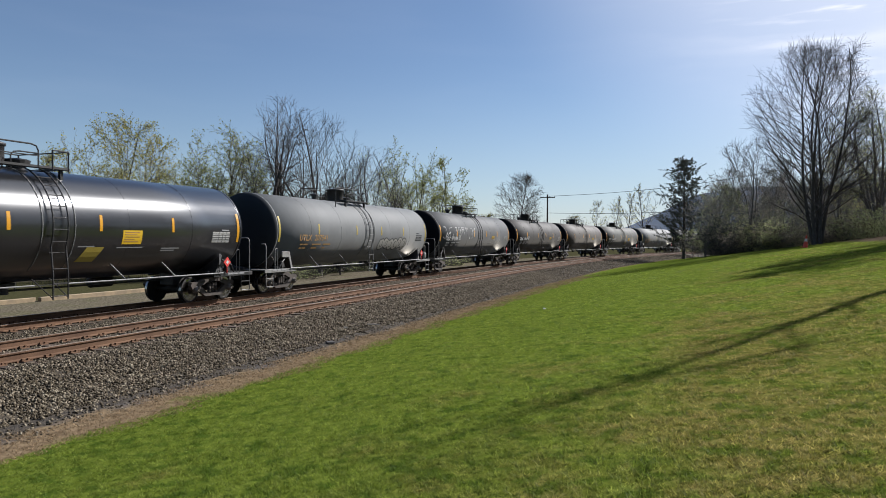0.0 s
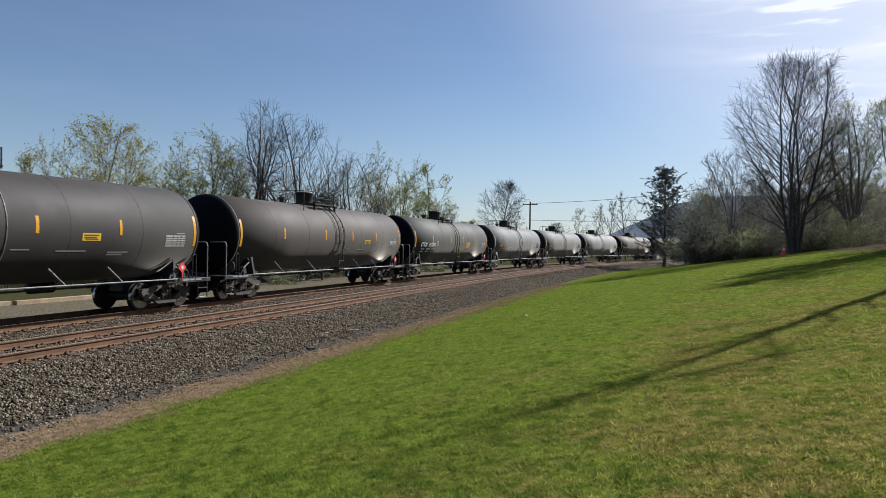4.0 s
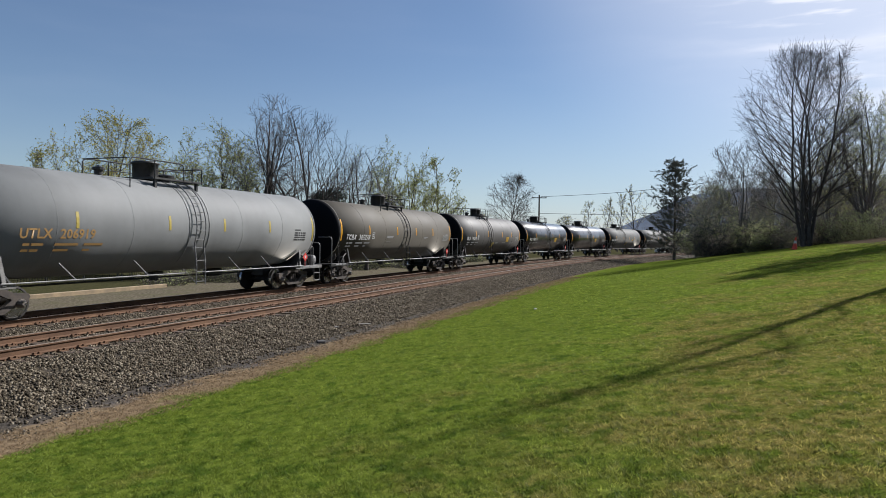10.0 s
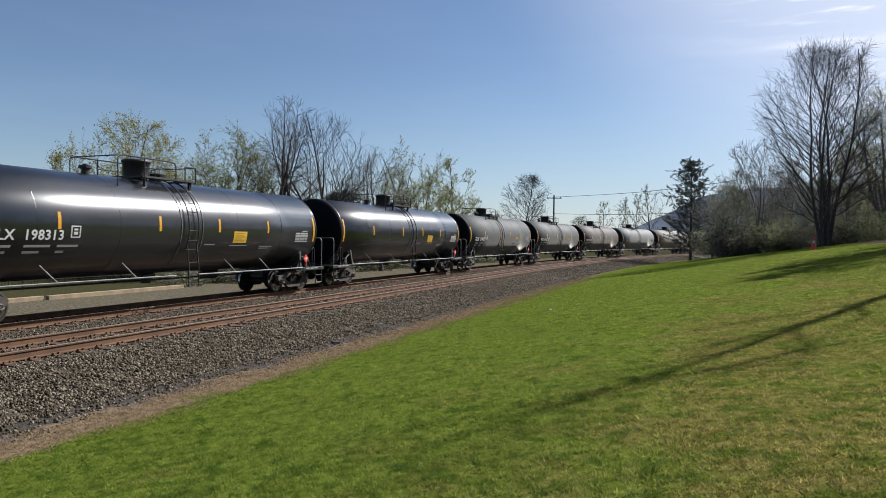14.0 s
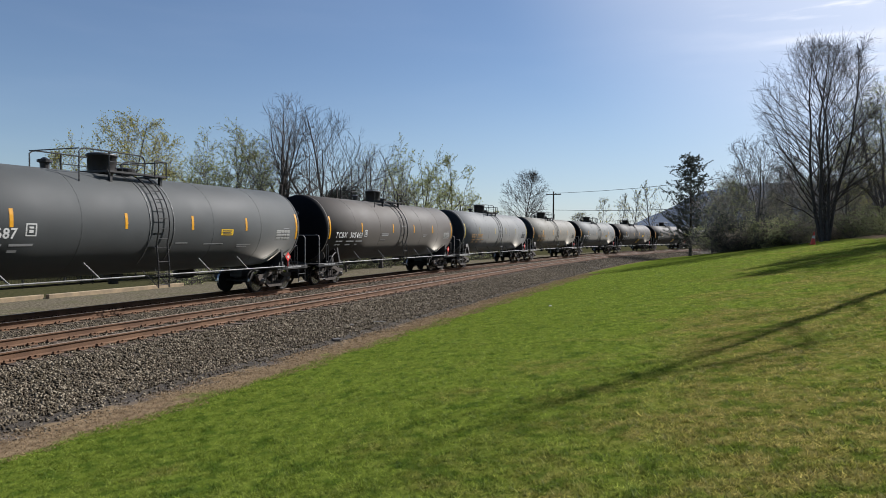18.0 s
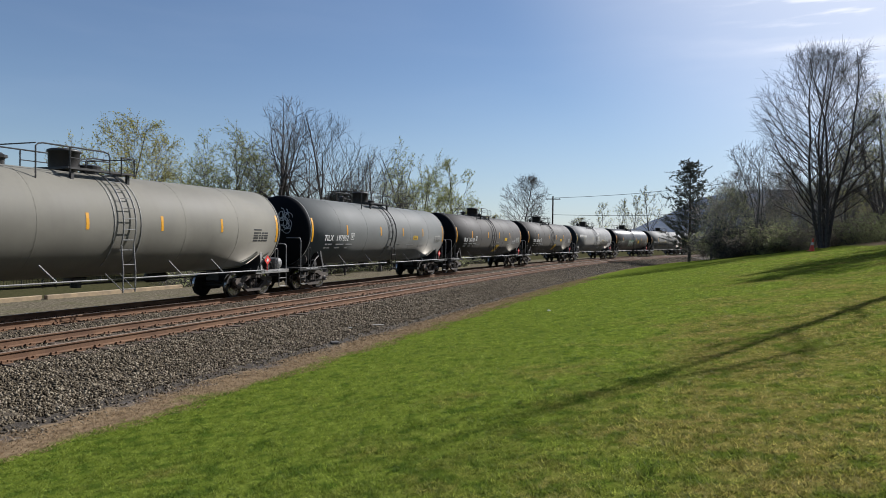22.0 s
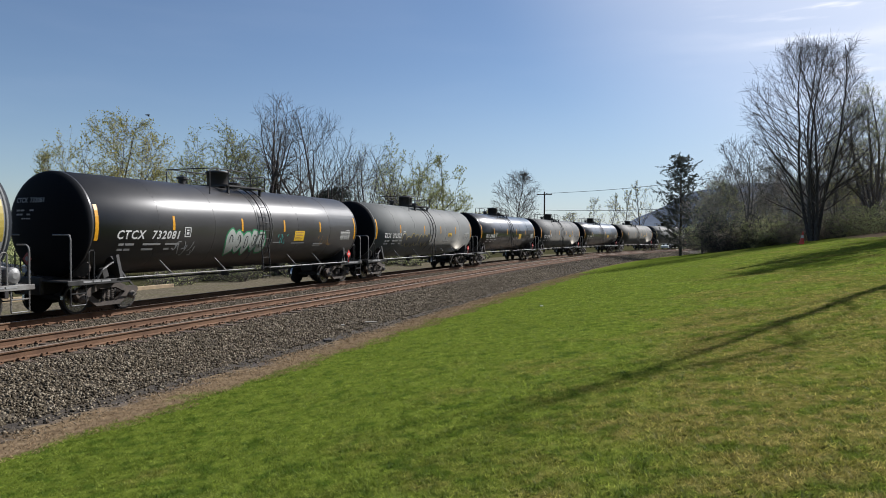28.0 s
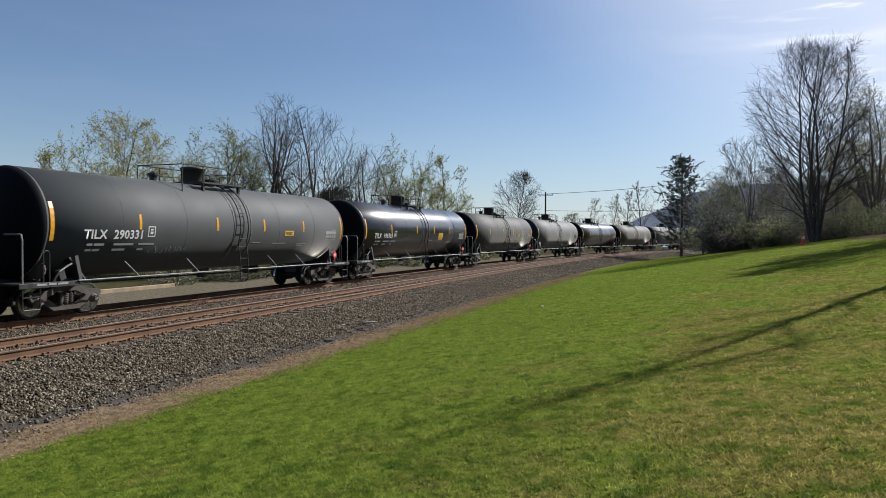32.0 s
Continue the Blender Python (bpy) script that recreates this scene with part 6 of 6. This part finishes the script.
        part("insulator", bm, DIM_WHITE, pole)
    for z0, z1, dx in ((10.3, 14.2, 0.3), (7.4, 9.5, 0.0)):
        bm = bmesh.new()
        a, b = Vector((dx, 0, z0)), Vector((36, -38, z1))
        pts = [a.lerp(b, i / 16) - Vector((0, 0, 1.3 * math.sin(math.pi * i / 16))) for i in range(17)]
        pipe(bm, pts, 0.035, 4)
        part("wire", bm, BLACK_STEEL, pole)
    pole.matrix_basis = pose(x, y, z)
    # traffic cone
    cone = tagged(new("traffic_cone"), "orange-red traffic cone with a white band on the lawn", "traffic cone")
    bm = bmesh.new()
    box(bm, (0.38, 0.38, 0.03), pose(0, 0, 0.015), 0.01)
    rod(bm, (0, 0, 0.03), (0, 0, 0.36), 0.145, 16, 0.085)
    rod(bm, (0, 0, 0.52), (0, 0, 0.74), 0.058, 16, 0.028)
    part("cone_body", bm, CONE_RED, cone)
    bm = bmesh.new()
    rod(bm, (0, 0, 0.36), (0, 0, 0.52), 0.085, 16, 0.058)
    part("reflective_band", bm, WHITE, cone)
    cone.matrix_basis = pose(30.0, 56.2, 1.76, 0, 6) @ Matrix.Scale(1.45, 4)
    # distant wooded ridge, its blue haze painted into the colour
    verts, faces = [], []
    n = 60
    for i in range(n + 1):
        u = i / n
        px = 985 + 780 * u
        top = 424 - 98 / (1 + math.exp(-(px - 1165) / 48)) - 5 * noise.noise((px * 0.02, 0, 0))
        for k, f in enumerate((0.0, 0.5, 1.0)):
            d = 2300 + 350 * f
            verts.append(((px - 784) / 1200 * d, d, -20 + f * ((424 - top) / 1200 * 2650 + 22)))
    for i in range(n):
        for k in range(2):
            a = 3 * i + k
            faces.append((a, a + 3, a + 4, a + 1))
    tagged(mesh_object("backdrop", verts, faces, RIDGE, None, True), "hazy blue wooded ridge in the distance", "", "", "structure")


def parked_car(s, lat, paint, word):
    car = tagged(new("parked_car"), f"{word} parked car beyond the fence", "car", "parked cars")
    bm = bmesh.new()
    outline = [(-2.2, 0.3), (-2.25, 0.75), (-1.6, 0.92), (-1.0, 1.4), (0.7, 1.43), (1.35, 0.98), (2.15, 0.86), (2.25, 0.5), (2.2, 0.3)]
    lay = [[bm.verts.new((px, y * (1 if pz < 1 else 0.8), pz)) for px, pz in outline] for y in (-0.88, 0.88)]
    bm.faces.new(lay[0]), bm.faces.new(lay[1][::-1])
    for i in range(len(outline)):
        j = (i + 1) % len(outline)
        bm.faces.new((lay[0][j], lay[0][i], lay[1][i], lay[1][j]))
    part("body", bm, paint, car)
    for y in (-0.83, 0.83):
        bm = bmesh.new()
        quad = [bm.verts.new((px, y * 1.005 if pz < 1.1 else y * 0.91, pz)) for px, pz in ((-1.3, 1.0), (1.15, 1.0), (0.6, 1.36), (-0.95, 1.34))]
        bm.faces.new(quad)
        part("side_window", bm, GLASS, car)
        for px in (-1.4, 1.4):
            bm = bmesh.new()
            lathe(bm, [(-0.1, 0.24), (-0.09, 0.31), (0.09, 0.31), (0.1, 0.24)], 14, pose(px, y, 0.31, 0, 0, 90))
            part("wheel", bm, INK, car)
    car.matrix_basis = line_pose(s, lat, -0.44)


def litter():
    """Small things on the ground by the track."""
    spots = (("flat_rock", 585, 610, -0.5, (0.24, 0.14, 0.08), STONE_DARK, "dark flat rock on the ballast edge"), ("pale_scrap", 662, 577, -0.36, (0.4, 0.07, 0.03), STONE_PALE, "pale broken wood scrap on the ballast"), ("pale_scrap", 612, 583, -0.36, (0.12, 0.08, 0.04), STONE_PALE, "pale stone chip on the ballast"))
    for name, px, py, z, size, m, label in spots:
        d = (EYE[2] - z) * 1200 / (py - 424)
        bm = bmesh.new()
        box(bm, size, Matrix(), 0.25 * min(size))
        for v in bm.verts:
            v.co += 0.12 * min(size) * noise.noise_vector(v.co * 9)
        ob = part(name, bm, m, None, label)
        tagged(ob, label, "stone" if "rock" in name else "scrap")
        x, y, _ = by_view(px, d, 0)
        ob.matrix_basis = pose(x, y, z, 4, 3, 25)
    sx, sy = 3.38, 22.5
    bm = bmesh.new()
    box(bm, (0.1, 0.08, 0.05), Matrix(), 0.015)
    ob = part("paper_scrap", bm, WHITE, None)
    tagged(ob, "small white scrap lying on the lawn", "litter")
    s, lat = nearest_on_line(sx, sy)
    ob.matrix_basis = pose(sx, sy, ground_height(s, lat) + 0.03, 5, 8, 20)


def make_bird():
    """A small dark bird in flight; local x is its way."""
    bird = tagged(new("bird"), "small dark bird flying across the sky", "bird")
    bm = bmesh.new()
    lathe(bm, [(-0.17, 0.012), (-0.15, 0.022), (-0.07, 0.03), (0.0, 0.045), (0.06, 0.04), (0.09, 0.03), (0.12, 0.028), (0.14, 0.012), (0.165, 0.003)], 8)
    part("body", bm, INK, bird, "", True)
    wings = []
    for side in (-1, 1):
        bm = bmesh.new()
        rows = [[bm.verts.new((x, side * y, z)) for x, y in ((0.06, 0.02), (0.08, 0.12), (0.0, 0.26), (-0.04, 0.2), (-0.06, 0.1), (-0.06, 0.02))] for z in (0.006, -0.006)]
        bm.faces.new(rows[0]), bm.faces.new(rows[1][::-1])
        for i in range(6):
            bm.faces.new((rows[0][i], rows[1][i], rows[1][(i + 1) % 6], rows[0][(i + 1) % 6]))
        wings.append((side, part("wing", bm, INK, bird)))
    return bird, wings


KERB = surface("tan_timber", (0.30, 0.225, 0.13), (0.2, 0.155, 0.10), 3, 30, (0.8, 0.9), 0, 0.3)
WHITE_CAR = plain("white_car_paint", (0.6, 0.6, 0.6), 0.3)
GREY_CAR = plain("grey_car_paint", (0.22, 0.23, 0.24), 0.3)
DARK_CAR = plain("dark_car_paint", (0.03, 0.035, 0.05), 0.3)
GLASS = plain("car_glass", (0.02, 0.025, 0.03), 0.08)
CONE_RED = plain("cone_red", (0.62, 0.06, 0.025), 0.5)
STONE_DARK = surface("dark_rock", (0.05, 0.048, 0.045), (0.1, 0.095, 0.09), 8, 40, (0.7, 0.9), 0, 0.4)
STONE_PALE = surface("pale_scrap", (0.3, 0.28, 0.25), (0.2, 0.185, 0.165), 8, 40, (0.7, 0.9), 0, 0.3)
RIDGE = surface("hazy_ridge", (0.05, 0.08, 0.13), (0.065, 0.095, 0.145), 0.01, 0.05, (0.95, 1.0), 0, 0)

make_track("train_track", 0.0, 0.0, "railway track with rusty rails under the train")
make_track("empty_track", NEAR_TRACK, 0.08, "empty railway track with rusty rails and timber ties")
CARS = make_cars()
plant()
far_side()
litter()
BIRD, WINGS = make_bird()
make_stones()
make_dead_grass()
make_grass()


def lag(k):
    """How far a car hangs back, for the slack between the cars."""
    return -0.17 - 0.28 * min(1, max(0, -k / 5)) + {4: 0.08, 5: 0.14, 11: 0.14}.get(k, 0.0)


def motions():
    """Every car rolls along the curve at one speed; its wheels turn while it passes the camera."""
    for k, car in CARS:
        rows = []
        for i in range(65):
            t = i / 2
            s = START + PITCH * k + lag(k) - SPEED * (t - 13.0)
            a, b = on_line(s - 7.05), on_line(s + 7.05)
            c, d = (a + b) / 2, b - a
            rows.append((t, pose(c.x, c.y, c.z, 0, 0, math.degrees(math.atan2(d.y, d.x)))))
        walk(car, rows)
        near = 13.0 + (START + PITCH * k - 8.0) / SPEED
        first, last = max(0.0, near - 2.0), min(32.0, near + 1.6)
        if last <= first:
            continue
        times = [first + j / FPS for j in range(int((last - first) * FPS) + 1)]
        for truck in car.children:
            for wheelset in truck.children:
                if wheelset.name.split(".")[0] != "wheelset":
                    continue
                x = wheelset.location.x
                turns = [(0.0, 0.0)] if first > 0 else []
                turns += [(t, -math.degrees((t - first) * SPEED / 0.457)) for t in times]
                if last < 32.0:
                    turns.append((32.0, turns[-1][1]))
                walk(wheelset, [(t, pose(x, 0, 0.457, 0, a, 0)) for t, a in turns])
    # the bird crosses the sky from behind the trees near the end
    way = ((0.0, -150, 70, 9), (20.0, -80, 60, 9), (26.5, -40, 46.5, 9), (27.5, -25.5, 45.2, 10), (28.2, -17.22, 45.2, 10.7), (28.5, -13.8, 45.2, 11.9), (29.3, -2.45, 45.2, 12.9), (29.5, 0.44, 45.2, 12.7), (30.0, 8.6, 45.1, 12.8), (30.5, 17.6, 45.1, 14.4), (31.0, 27.4, 45.2, 17.2), (31.5, 37.5, 45.4, 19.5), (32.0, 48.0, 46.0, 21.0))
    walk(BIRD, [(t, pose(x, y, z)) for t, x, y, z in way])
    for side, wing in WINGS:
        walk(wing, [(i / 10, pose(0, 0, 0.02, side * (10 + (35 if i % 2 else -35)), 0, 0)) for i in range(0, 321, 1)])


motions()
